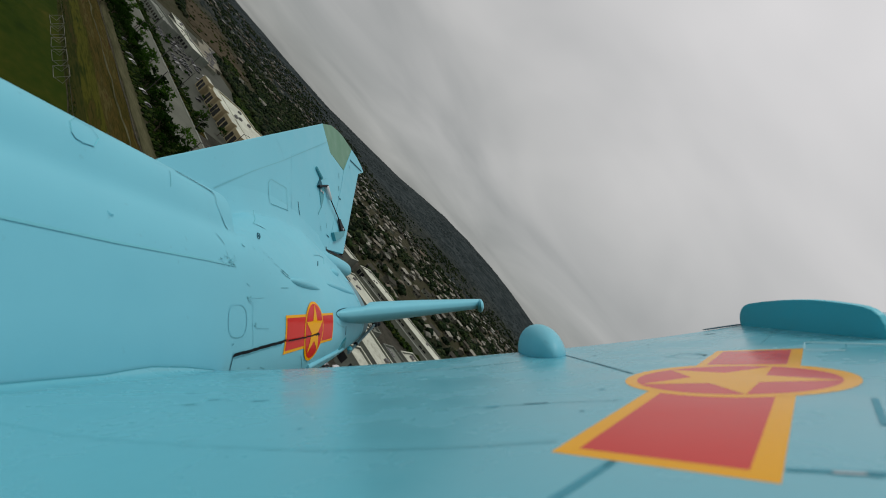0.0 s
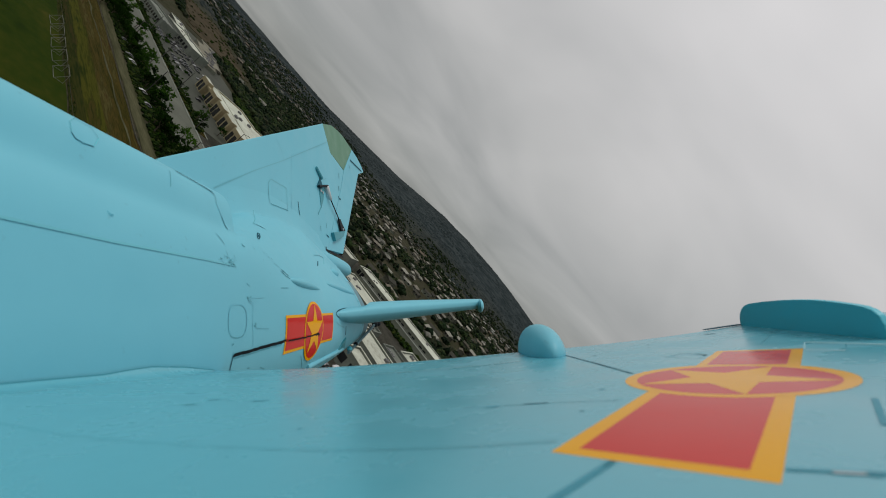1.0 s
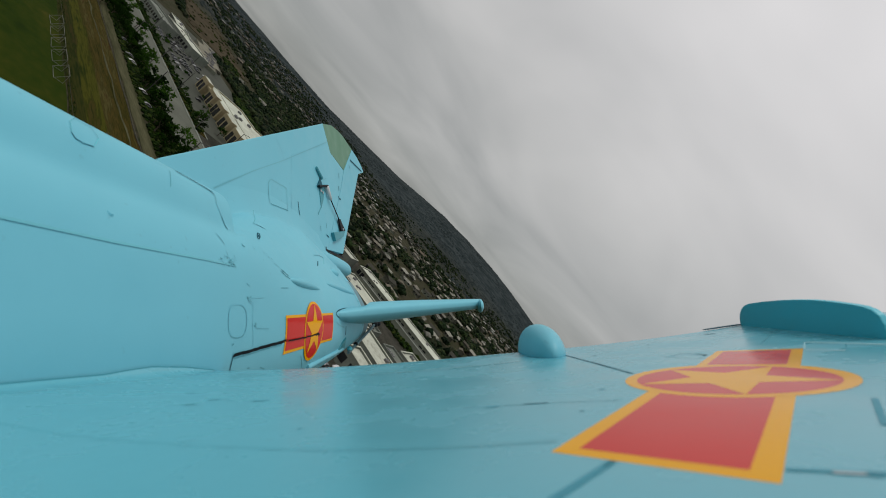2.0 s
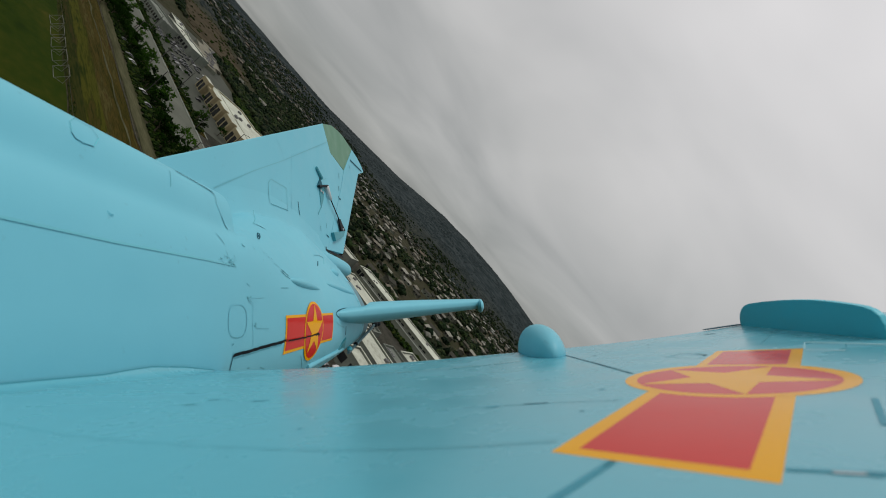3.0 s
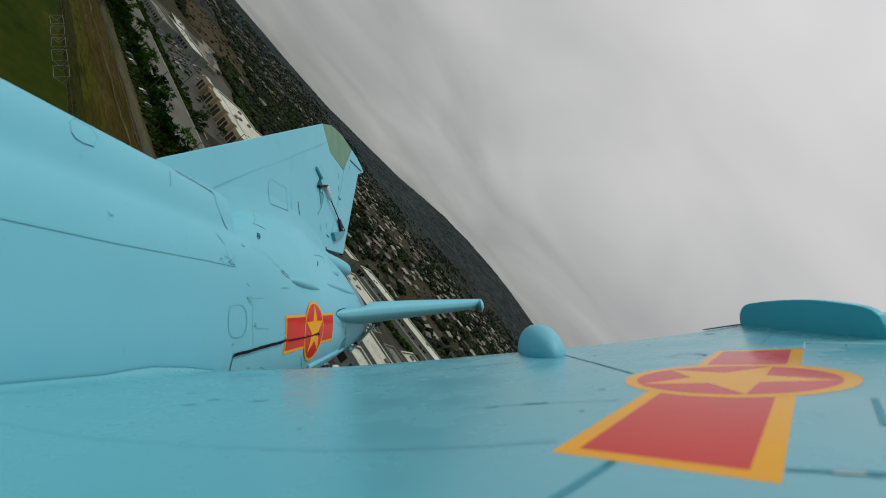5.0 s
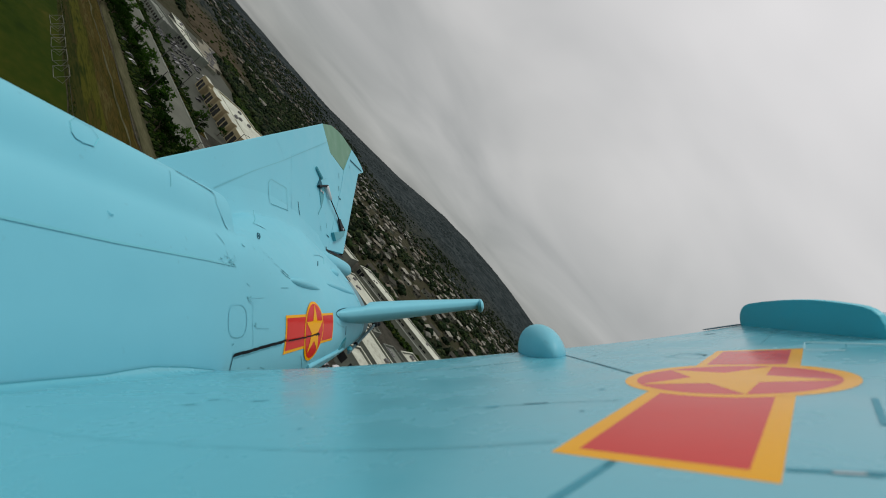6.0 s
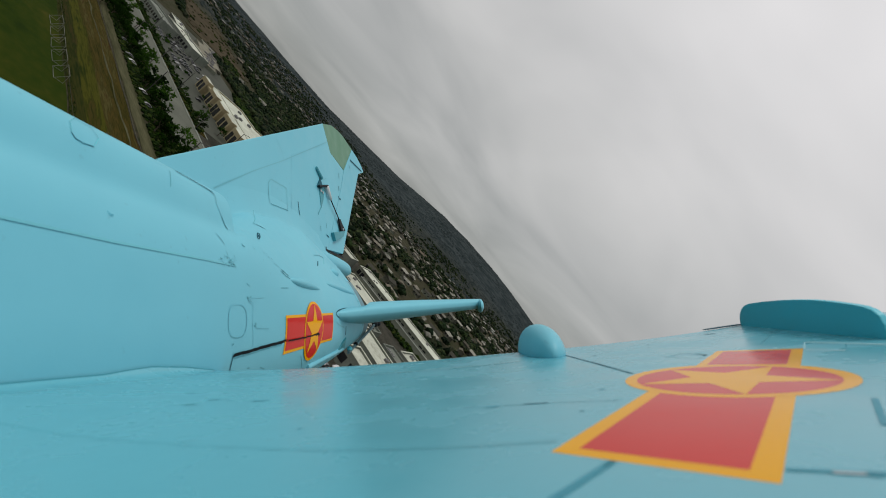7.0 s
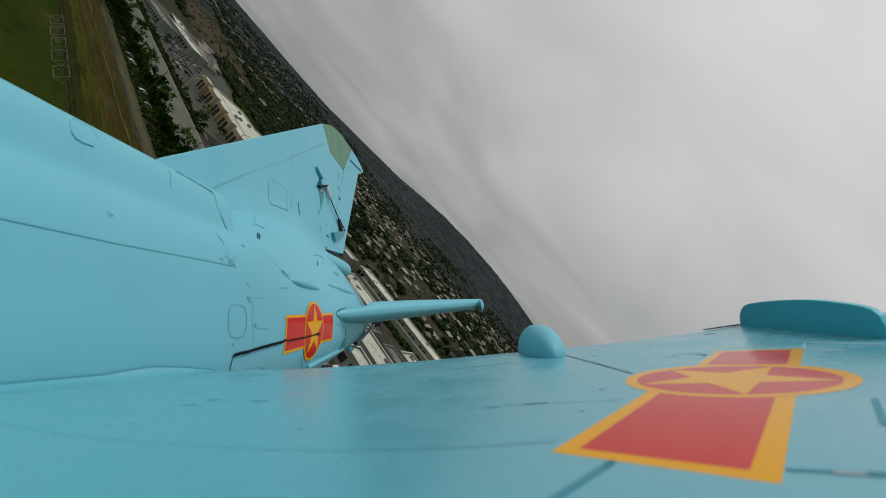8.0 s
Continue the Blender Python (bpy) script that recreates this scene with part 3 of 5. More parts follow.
# brake-parachute housing under the rudder
rings = []
for y, k in ((1.05, 0.25), (1.12, 0.5), (1.22, 0.78), (1.36, 0.96), (1.50, 1.0), (1.60, 0.96), (1.65, 0.85), (1.685, 0.62), (1.70, 0.3), (1.703, 0.05)):
    rings.append([(S * (XC + 0.032 * k * math.cos(w)), S * (y - 0.04), S * (0.279 + 0.032 * k * math.sin(w))) for w in [2 * math.pi * j / 24 for j in range(24)]])
part("parachute_housing", loft(rings), BLUE, jet, smooth=True)
bm = bmesh.new()
bmesh.ops.create_uvsphere(bm, u_segments=14, v_segments=10, radius=0.012 * S)
bmesh.ops.transform(bm, matrix=Matrix.Translation((S * -0.350, S * 1.20, S * 0.214)) @ Matrix.Diagonal((0.8, 3.2, 1, 1)), verts=bm.verts)
part("tail_lamp_fairing", bm, BLUE, jet, smooth=True)

# ---- fin and rudder ----


def fin_lo(y, z):
    """The far side, drawn in to a thin leading edge."""
    edge = abs(0.322 + 0.5607 * (y - 0.575) - z) < 0.016 and y > 0.54
    return (S * (XC + lerp(fin_t, z) - 0.004 if edge else XC - lerp(fin_t, z)), S * y, S * z)


def fin_hi(y, z, lift=0.0):
    return (S * (XC + lerp(fin_t, z) + lift), S * y, S * z)


def fin_skin(y, z, lift=0.0):
    """The outermost skin at the fin's side, for lines drawn on it."""
    w = max(lerp(fin_t, z), skin_width(y, z - ZC) if 0.7 < y < 1.25 else 0.0)
    return (S * (XC + w + lift), S * y, S * z)


fin = part("fin", slab([(0.53, 0.285), (0.575, 0.322), (1.399, 0.784), (1.473, 0.701), (1.656, 0.701), (1.59, 0.60), (1.45, 0.42), (1.364, 0.316), (1.355, 0.20), (0.9, 0.20)], fin_lo, fin_hi, 0.0018), BLUE, jet)
part("fin_tip", slab([(1.399, 0.784), (1.507, 0.83), (1.60, 0.852), (1.671, 0.864), (1.833, 0.869), (1.658, 0.703), (1.475, 0.703)], fin_lo, fin_hi, 0.0014), GREEN, fin, "dull green fin tip")
rudder = part("rudder", slab([(1.836, 0.868), (1.93, 0.868), (2.02, 0.858), (2.057, 0.845), (2.04, 0.83), (1.933, 0.787), (1.558, 0.333), (1.368, 0.317), (1.453, 0.419), (1.594, 0.60), (1.661, 0.702)], fin_lo, fin_hi, 0.0004), BLUE, fin)
for pts, w, m in (([(0.706, 0.317), (0.858, 0.405), (1.032, 0.499), (1.432, 0.728)], 0.0022, HULL_LINE),
                  ([(1.032, 0.499), (1.021, 0.519), (0.987, 0.541)], 0.0022, GHOST),
                  ([(1.087, 0.537), (1.067, 0.375)], 0.0018, GHOST),
                  ([(0.932, 0.355), (0.932, 0.403), (0.948, 0.418)], 0.0018, HULL_LINE), ([(0.948, 0.418), (1.042, 0.425), (1.039, 0.364)], 0.0020, HULL_LINE),
                  ([(1.039, 0.364), (0.935, 0.353)], 0.0016, SEAM_FAINT), ([(1.01, 0.423), (1.042, 0.425)], 0.0022, SEAM_FAINT),
                  ([(1.118, 0.412), (1.124, 0.374)], 0.0045, SEAM),
                  ([(1.349, 0.324), (1.348, 0.313)], 0.006, BLACK), ([(1.348, 0.313), (1.45, 0.315), (1.552, 0.319)], 0.007, BLACK),
                  ([(1.569, 0.659), (1.571, 0.636)], 0.004, SEAM_FAINT), ([(1.559, 0.602), (1.559, 0.583)], 0.005, SEAM), ([(1.543, 0.556), (1.555, 0.549), (1.577, 0.553)], 0.006, SEAM),
                  ([(1.369, 0.408), (1.369, 0.392)], 0.004, SEAM_FAINT), ([(1.306, 0.384), (1.306, 0.367)], 0.004, SEAM_FAINT), ([(1.363, 0.367), (1.39, 0.363)], 0.005, SEAM),
                  ([(1.753, 0.762), (1.767, 0.749)], 0.006, SEAM_FAINT), ([(1.783, 0.797), (1.90, 0.812), (2.010, 0.827)], 0.009, SEAM)):
    part("panel_line", ribbon(pts, w, fin_skin, 0.0012), m, fin)
# rudder servo: well shade painted as dark plates; arm, pushrod, clevis and control horn
servo = part("servo_well", slab([(1.326, 0.553), (1.289, 0.513), (1.311, 0.511), (1.345, 0.527)], lambda y, z: fin_hi(y, z, 0.0003), lambda y, z: fin_hi(y, z, 0.004)), DARK_TEAL, fin, "rudder servo well, its inner dark painted teal")
part("well_shade", slab([(1.312, 0.510), (1.316, 0.478), (1.322, 0.450), (1.347, 0.482), (1.366, 0.524), (1.346, 0.525)], lambda y, z: fin_hi(y, z, 0.0003), lambda y, z: fin_hi(y, z, 0.003)), SERVO_TEAL, servo)
part("well_groove", ribbon([(1.324, 0.452), (1.306, 0.436), (1.286, 0.417)], 0.006, fin_hi, 0.0012), SEAM_FAINT, servo)
bm = bmesh.new()
tube(bm, fin_hi(1.288, 0.575, 0.003), fin_hi(1.334, 0.554, 0.005), 0.0055 * S, 0.006 * S)
part("servo_lug", bm, SERVO_TEAL, servo)
part("lug_mark", ribbon([(1.336, 0.553), (1.37, 0.562), (1.399, 0.578)], 0.003, fin_hi, 0.0012), HULL_LINE, servo)
bm = bmesh.new()
tube(bm, fin_hi(1.292, 0.512, 0.008), fin_hi(1.388, 0.545, 0.008), 0.0042 * S, 0.0042 * S)
part("servo_arm", bm, BLACK, servo)
for y in (1.318, 1.338):
    bm = bmesh.new()
    tube(bm, fin_hi(y, 0.506, 0.004), fin_hi(y, 0.506, 0.007), 0.004 * S, n=10)
    part("arm_screw", bm, STEEL, servo)
bm = bmesh.new()
tube(bm, fin_hi(1.374, 0.538, 0.009), fin_hi(1.412, 0.502, 0.009), 0.0075 * S, 0.0055 * S)
part("rod_sleeve", bm, WHITE_PLASTIC, fin, "white plastic rod sleeve", smooth=True)
bm = bmesh.new()
tube(bm, fin_hi(1.408, 0.504, 0.009), fin_hi(1.512, 0.449, 0.009), 0.0022 * S)
part("pushrod", bm, BLACK, fin, "thin steel rudder pushrod")
bm = slab([(1.498, 0.455), (1.522, 0.459), (1.548, 0.443), (1.582, 0.428), (1.560, 0.414), (1.524, 0.413)], lambda y, z: fin_hi(y, z, 0.005), lambda y, z: fin_hi(y, z, 0.010), 0.0004)
clevis = part("clevis", bm, BLACK, fin, "black plastic clevis")
bm = bmesh.new()
tube(bm, fin_hi(1.545, 0.424, 0.0095), fin_hi(1.545, 0.424, 0.012), 0.0045 * S, n=10)
part("pin", bm, STEEL, clevis)
bm = slab([(1.415, 0.385), (1.569, 0.423), (1.540, 0.395), (1.433, 0.357)], lambda y, z: fin_hi(y, z, 0.0), lambda y, z: fin_hi(y, z, 0.012), 0.0005)
part("control_horn", bm, SERVO_TEAL, fin, "teal rudder control horn")

# ---- wings ----
TE = 0.537
ROOT, TIP = -0.30, 0.62


def lead(x):
    """The swept leading edge."""
    return -1.30 + (x - ROOT) * 1.62


def wing_top(x, y, lift=0.0):
    g = min(1.0, max(0.0, (-0.03 - x) / 0.27)) ** 2
    z = g * (0.010 + 0.070 * max(0.0, min(TE - y, 0.45)))
    z += 0.008 * min(1.0, max(0.0, (x - 0.12) / 0.22)) ** 2 * max(0.0, (y - 0.2) / 0.337)
    n = (y - lead(x)) / (TE - lead(x))
    drop = 0.05 * max(0.0, 1 - n / 0.22) ** 2
    return (S * x, S * y, S * (z - drop + lift))


def wing_low(x, y):
    n = min(1.0, max(0.0, (y - lead(x)) / (TE - lead(x))))
    t = 0.007 + 0.055 * (1 - n) ** 0.8 * min(1.0, n / 0.05 + 0.05) * (1 - 0.45 * (x - ROOT) / (TIP - ROOT))
    p = wing_top(x, y)
    return (p[0], p[1], p[2] - S * max(t - 0.05 * max(0.0, 1 - n / 0.22) ** 2, 0.004))


def wing_mesh(side):
    xs = [ROOT - 0.06 + i * 0.02 for i in range(int((TIP - ROOT + 0.06) / 0.02) + 1)]
    rings = []
    for x in xs:
        c = [lead(x) + (TE - lead(x)) * (i / 36) for i in range(37)]
        ring = [wing_top(x, y) for y in c] + [wing_low(x, y) for y in c[::-1]]
        if side < 0:
            ring = [(2 * S * XC - p[0], p[1], p[2]) for p in ring]
        rings.append(ring)
    return loft(rings)


wing = part("wing", wing_mesh(1), BLUE_WING, jet, smooth=True)
part("wing", wing_mesh(-1), BLUE_WING, jet, "light blue painted foam wing", smooth=True)

for pts, w, m in (([(-0.29, 0.218), (-0.221, 0.202), (-0.185, 0.194), (-0.13, 0.187), (-0.089, 0.180), (-0.042, 0.170), (0.0, 0.163), (0.030, 0.161)], 0.0042, WING_LINE),
                  ([(0.041, 0.1355), (0.0194, 0.114), (-0.02, 0.075)], 0.0026, WING_LINE_DARK), ([(0.041, 0.1355), (0.037, 0.1315)], 0.0018, SEAM),
                  ([(0.104, 0.448), (0.108, 0.36), (0.110, 0.294)], 0.0017, SEAM),
                  ([(0.079, 0.119), (0.097, 0.1117), (0.16, 0.085)], 0.0022, WING_LINE_DARK),
                  ([(0.159, 0.180), (0.131, 0.147)], 0.0022, WING_LINE_DARK),
                  ([(0.3486, 0.483), (0.308, 0.443), (0.248, 0.373)], 0.0013, SEAM_FAINT),
                  ([(0.2774, 0.3631), (0.2504, 0.3296)], 0.0009, RAISED_GLINT), ([(0.2776, 0.3628), (0.2844, 0.3370), (0.2925, 0.3124)], 0.0050, RAISED_GLINT), ([(0.2480, 0.3265), (0.2591, 0.3051)], 0.0045, RAISED_GLINT), ([(0.2844, 0.3337), (0.2591, 0.3051)], 0.0008, WING_LINE_DARK),
                  ([(-0.16, 0.5345), (-0.05, 0.5350), (0.062, 0.5350)], 0.0040, EDGE_GLINT), ([(-0.094, 0.4270), (-0.0125, 0.4263), (0.0546, 0.4321)], 0.0060, EDGE_GLINT),
                  ([(0.0735, 0.2492), (0.0762, 0.2480)], 0.0016, WING_LINE_DARK), ([(0.0497, 0.2022), (0.0515, 0.2016)], 0.0014, WING_LINE_DARK), ([(-0.0155, 0.2868), (-0.0135, 0.2863)], 0.0014, WING_LINE_DARK),
                  ([(0.1240, 0.4228), (0.1265, 0.4222)], 0.0030, SEAM), ([(0.1970, 0.4720), (0.1990, 0.4712)], 0.0030, SEAM), ([(0.2770, 0.5050), (0.2860, 0.4990)], 0.0030, SEAM),
                  ([(0.0872, 0.1147), (0.0930, 0.1121)], 0.0016, SMUDGE), ([(0.0866, 0.1150), (0.0876, 0.1146)], 0.0020, WING_LINE_DARK), ([(0.0930, 0.1124), (0.0955, 0.1110)], 0.0028, WING_LINE_DARK),

                  ([(-0.003, 0.231), (0.026, 0.227), (0.045, 0.2245), (0.074, 0.217)], 0.0012, WING_LINE), ([(0.0087, 0.2275), (0.015, 0.2272)], 0.0016, WING_LINE_DARK), ([(0.028, 0.227), (0.04, 0.2252)], 0.0013, SEAM),
                  ([(-0.1735, 0.2895), (-0.1695, 0.296)], 0.0026, WING_LINE_DARK), ([(-0.1425, 0.2885), (-0.134, 0.2925)], 0.0022, WING_LINE_DARK), ([(-0.172, 0.2925), (-0.14, 0.2895)], 0.0010, WING_LINE),
                  ([(-0.178, 0.2707), (-0.174, 0.2757)], 0.0020, SEAM_FAINT), ([(-0.176, 0.272), (-0.170, 0.274)], 0.0010, SEAM_SOFT),
                  ([(0.166, 0.364), (0.178, 0.372), (0.1854, 0.3748), (0.1918, 0.355)], 0.0013, SEAM_SOFT), ([(0.190, 0.364), (0.1918, 0.353), (0.186, 0.347)], 0.0020, SEAM), ([(0.1918, 0.353), (0.1765, 0.337), (0.166, 0.364)], 0.0010, SEAM_SOFT),
                  ([(-0.15, 0.52), (-0.05, 0.522), (0.06, 0.520)], 0.0010, SEAM_SOFT)):
    part("panel_line", ribbon(pts, w, wing_top, 0.0001 if m is WING_LINE else 0.0003 if m is SMUDGE else 0.0002), m, wing)
random.seed(9)
for _ in range(12):  # nicks and scuffs in the paint
    x, y = random.uniform(-0.22, 0.36), random.uniform(0.17, 0.52)
    if 0.02 < x < 0.29 and y < 0.42:
        continue
    part("scuff", ribbon([(x, y), (x + random.uniform(-0.006, 0.008), y + random.uniform(-0.003, 0.003))], random.uniform(0.0006, 0.0018), wing_top, 0.0002), WING_LINE_DARK, wing)

# flap-actuator fairing at the trailing edge
rings = []
for i in range(25):
    t = 0.5 - 0.5 * math.cos(math.pi * (0.015 + 0.97 * i / 24))
    k = (1 - abs(2 * t - 1) ** 2.2) ** 0.5
    rings.append([(S * (0.0900 + 0.0228 * k * math.cos(w)), S * (0.435 + 0.16 * t), S * (0.001 + 0.0315 * k * math.sin(w) * (1.0 if math.sin(w) > 0 else 0.4))) for w in [2 * math.pi * j / 28 for j in range(28)]])
part("actuator_fairing", loft(rings), BLUE, wing, smooth=True)


# wing fence: a thin upright plate with rounded corners
def fence_lo(v, z):
    return (S * (0.268 + 0.14 * v - 0.0028), S * v, S * z)


def fence_hi(v, z):
    return (S * (0.268 + 0.14 * v + 0.0028), S * v, S * z)


F0, F1, FH = 0.329, 0.539, 0.0335
out = [(F0, -0.002), (F1, -0.002)]
out += [(F1 - 0.03 + 0.03 * math.cos(radians(a)), FH - 0.022 + 0.022 * math.sin(radians(a))) for a in range(0, 91, 15)]
out += [(0.48, 0.0349), (0.455, 0.0354), (0.43, 0.0351), (0.405, 0.0342), (0.385, 0.0325), (0.37, 0.0307), (0.355, 0.0286), (0.345, 0.0268), (0.338, 0.0245), (0.333, 0.0205), (0.330, 0.014)]
part("wing_fence", slab(out, fence_lo, fence_hi, 0.0006), TEAL, wing, "teal upright wing fence")
part("aileron_edge", slab([(0.298, 0.0062), (0.342, 0.0082), (0.342, 0.0094), (0.298, 0.0070)], lambda x, z: (S * x, S * 0.5375, S * z), lambda x, z: (S * x, S * 0.545, S * z)), SEAM, wing)


# ---- insignia ----
def cross_outline(r, w, l1, l2, w2=None, n=26):
    """A disc with a bar to either side, as an outline; u along the bars."""
    a = math.asin(w / r)
    pts = [(-l1, -w), (-r * math.cos(a), -w)]
    pts += [(-r * math.cos(t), -r * math.sin(t)) for t in [a + (math.pi - 2 * a) * i / n for i in range(1, n)]]
    pts += [(r * math.cos(a), -w), (r * math.cos(a) + 0.002, -(w2 or w)), (l2, -(w2 or w)), (l2, w), (r * math.cos(a), w)]
    pts += [(r * math.cos(t), r * math.sin(t)) for t in [a + (math.pi - 2 * a) * i / n for i in range(1, n)]]
    pts += [(-r * math.cos(a), w), (-l1, w)]
    return pts


def star_outline(r, turn, inner=0.40):
    return [((r if i % 2 == 0 else r * inner) * math.cos(radians(turn + 36 * i)), (r if i % 2 == 0 else r * inner) * math.sin(radians(turn + 36 * i))) for i in range(10)]


def decal(outline, place, lift):
    """A film on a skin: the outline filled with a fine net that follows it."""
    bm = bmesh.new()
    vs = [bm.verts.new((u, v, 0)) for u, v in outline]
    f = bm.faces.new(vs)
    bmesh.ops.triangulate(bm, faces=[f])
    for _ in range(3):
        long = [e for e in bm.edges if e.calc_length() > 0.012]
        bmesh.ops.subdivide_edges(bm, edges=long, cuts=1)
        bmesh.ops.triangulate(bm, faces=[f for f in bm.faces if len(f.verts) > 3])
    for v in bm.verts:
        v.co = place(v.co.x, v.co.y, lift)
    return bm


TH = radians(39.1)


def on_wing(u, v, lift):
    return wing_top(0.1477 + u * math.sin(TH) + v * math.cos(TH), 0.2518 + u * math.cos(TH) - v * math.sin(TH), lift)


B = 0.0068
mark = part("insignia", decal(cross_outline(0.0536, 0.0300, 0.157, 0.130, 0.0255), on_wing, 0.00005), YELLOW, wing, "yellow-edged red star insignia")
part("red_bar", decal([(-0.157 + B, -0.03 + B), (-0.050, -0.03 + B), (-0.050, 0.03 - B), (-0.157 + B, 0.03 - B)], on_wing, 0.00008), RED, mark)
part("red_bar", decal([(0.050, -0.0255 + B * 0.8), (0.130 - B, -0.0255 + B * 0.8), (0.130 - B, 0.03 - B), (0.050, 0.03 - B)], on_wing, 0.00008), RED, mark)
part("rim", decal([(0.0536 * math.cos(t) - 0.004, 0.0536 * math.sin(t)) for t in [2 * math.pi * i / 60 for i in range(60)]], on_wing, 0.00011), YELLOW, mark)
part("red_disc", decal([(0.047 * math.cos(t) - 0.004, 0.047 * math.sin(t)) for t in [2 * math.pi * i / 60 for i in range(60)]], on_wing, 0.00014), RED, mark)
part("star", decal([(u - 0.004, v) for u, v in star_outline(0.047, 20.9)], on_wing, 0.00017), YELLOW, mark)


def on_hull(u, v, lift):
    y = 0.866 + u
    a = -15.0 + u * 15 + math.degrees(v / 0.133)
    return hull(y, a, lift)


K = 0.0565
mark2 = part("insignia", decal(cross_outline(K, 0.031, 0.145, 0.135), on_hull, 0.0008), YELLOW, fuselage, "yellow-edged red star insignia, torn across")
b = 0.005
part("red_bar", decal([(-0.145 + b, -0.031 + b), (-0.05, -0.031 + b), (-0.05, 0.031 - b), (-0.145 + b, 0.031 - b)], on_hull, 0.0013), RED, mark2)
part("red_bar", decal([(0.05, -0.031 + b), (0.135 - b, -0.031 + b), (0.135 - b, 0.031 - b), (0.05, 0.031 - b)], on_hull, 0.0013), RED, mark2)
part("rim", decal([(K * math.cos(t), K * math.sin(t)) for t in [2 * math.pi * i / 48 for i in range(48)]], on_hull, 0.0018), YELLOW, mark2)
part("red_disc", decal([((K - b) * math.cos(t), (K - b) * math.sin(t)) for t in [2 * math.pi * i / 48 for i in range(48)]], on_hull, 0.0023), RED, mark2)
part("star", decal(star_outline(K - b, 90), on_hull, 0.0028), YELLOW, mark2)
part("tear", ribbon([(0.872, -19.3), (0.888, -18.4), (0.893, -20.2)], 0.005, hull, 0.0036), BLACK, mark2, "dark tear through the insignia")


# ---- tailplanes ----
ABOVE = [(0, 0.003), (0.03, 0.012), (0.08, 0.0195), (0.16, 0.0225), (0.187, 0.023), (0.208, 0.0315), (0.5, 0.028), (1, 0.0165)]
BELOW = [(0, 0.003), (0.03, 0.014), (0.08, 0.0235), (0.13, 0.027), (0.4, 0.024), (1, 0.0165)]


def tailplane(side, steps=(0, 0.012, 0.03, 0.05, 0.08, 0.12, 0.16, 0.187, 0.208, 0.26, 0.33, 0.42, 0.52, 0.62, 0.72, 0.82, 0.91, 1.0)):
    """An all-moving tailplane: a thin wing section, rounded off at its root; thickness and step fit the camera's view.
    """
    rings = []
    for t in steps:
        x, y0, y1 = -0.325 + 0.395 * t, 1.02 + 0.425 * t, 1.47 + 0.13 * t
        y0 += 0.035 * max(0.0, 1 - t / 0.06) ** 2
        z = 0.087 + 0.010 * t
        ring = []
        for k in range(64):
            w = 2 * math.pi * k / 64
            u = 0.5 - 0.5 * math.cos(w)
            prof = (2.6 * math.sqrt(max(u, 0)) * (1 - u) ** 1.1 + 0.12 * (1 - u)) * 0.96
            px = x if side > 0 else 2 * XC - x
            ring.append((S * px, S * (y0 + (y1 - y0) * u), S * (z + (prof * lerp(ABOVE, t) if w <= math.pi else -prof * lerp(BELOW, t)))))
        rings.append(ring)
    return loft(rings)


stab = part("tailplane", tailplane(1), BLUE, jet, smooth=True)
bm = bmesh.new()
bmesh.ops.create_uvsphere(bm, u_segments=16, v_segments=10, radius=0.0125 * S)
bmesh.ops.transform(bm, matrix=Matrix.Translation((S * 0.074, S * 1.50, S * 0.090)) @ Matrix.Diagonal((1.0, 7.0, 1.9, 1)), verts=bm.verts)
part("tip_weight", bm, BLUE, stab, smooth=True)
part("tailplane", tailplane(-1), BLUE, jet, smooth=True)
# a rounded strake under the tail, and small tabs by the exhaust
bm = bmesh.new()
tube(bm, hull(0.88, -46, 0.0), hull(1.14, -40, 0.002), 0.007 * S, 0.006 * S, 10)
part("strake", bm, BLUE, fuselage, smooth=True)
part("tab_line", ribbon([(1.119, -13.9), (1.122, -19.0), (1.126, -23.7)], 0.004, hull, 0.0008), SEAM, fuselage)
bm = slab([(1.096, -39.6), (1.108, -31.0), (1.131, -26.4), (1.140, -33.0), (1.163, -38.3)], lambda y, a: hull(y, a, -0.001), lambda y, a: hull(y, a, 0.004))
part("exhaust_tab", bm, SERVO_TEAL, fuselage, "small shaded teal tab")
part("tab_line", ribbon([(1.09, -41.0), (1.14, -42.5), (1.19, -45.0)], 0.006, hull, 0.0010), SEAM_FAINT, fuselage)
part("tab_line", ribbon([(1.03, -9.5), (1.06, -13.0), (1.10, -15.0)], 0.003, hull, 0.0008), HULL_LINE, fuselage)
# pushrod of the tailplane, with its ball links
bm = bmesh.new()
tube(bm, (S * -0.30, S * 1.515, S * 0.0635), (S * -0.33, S * 1.235, S * -0.017), 0.0045 * S, n=8)
rod = part("tailplane_rod", bm, NOZZLE, jet, "thin teal tailplane pushrod")
for x, y, z, r, m in ((-0.323, 1.30, 0.004, 0.007, BLACK), (-0.33, 1.253, -0.006, 0.008, TEAL), (-0.301, 1.505, 0.060, 0.011, BLACK), (-0.297, 1.54, 0.062, 0.010, BLACK)):
    bm = bmesh.new()
    bmesh.ops.create_uvsphere(bm, u_segments=12, v_segments=8, radius=r * S)
    bmesh.ops.transform(bm, matrix=Matrix.Translation((S * x, S * y, S * z)) @ Matrix.Diagonal((1, 1.3, 1, 1)), verts=bm.verts)
    part("ball_link", bm, m, rod, smooth=True)
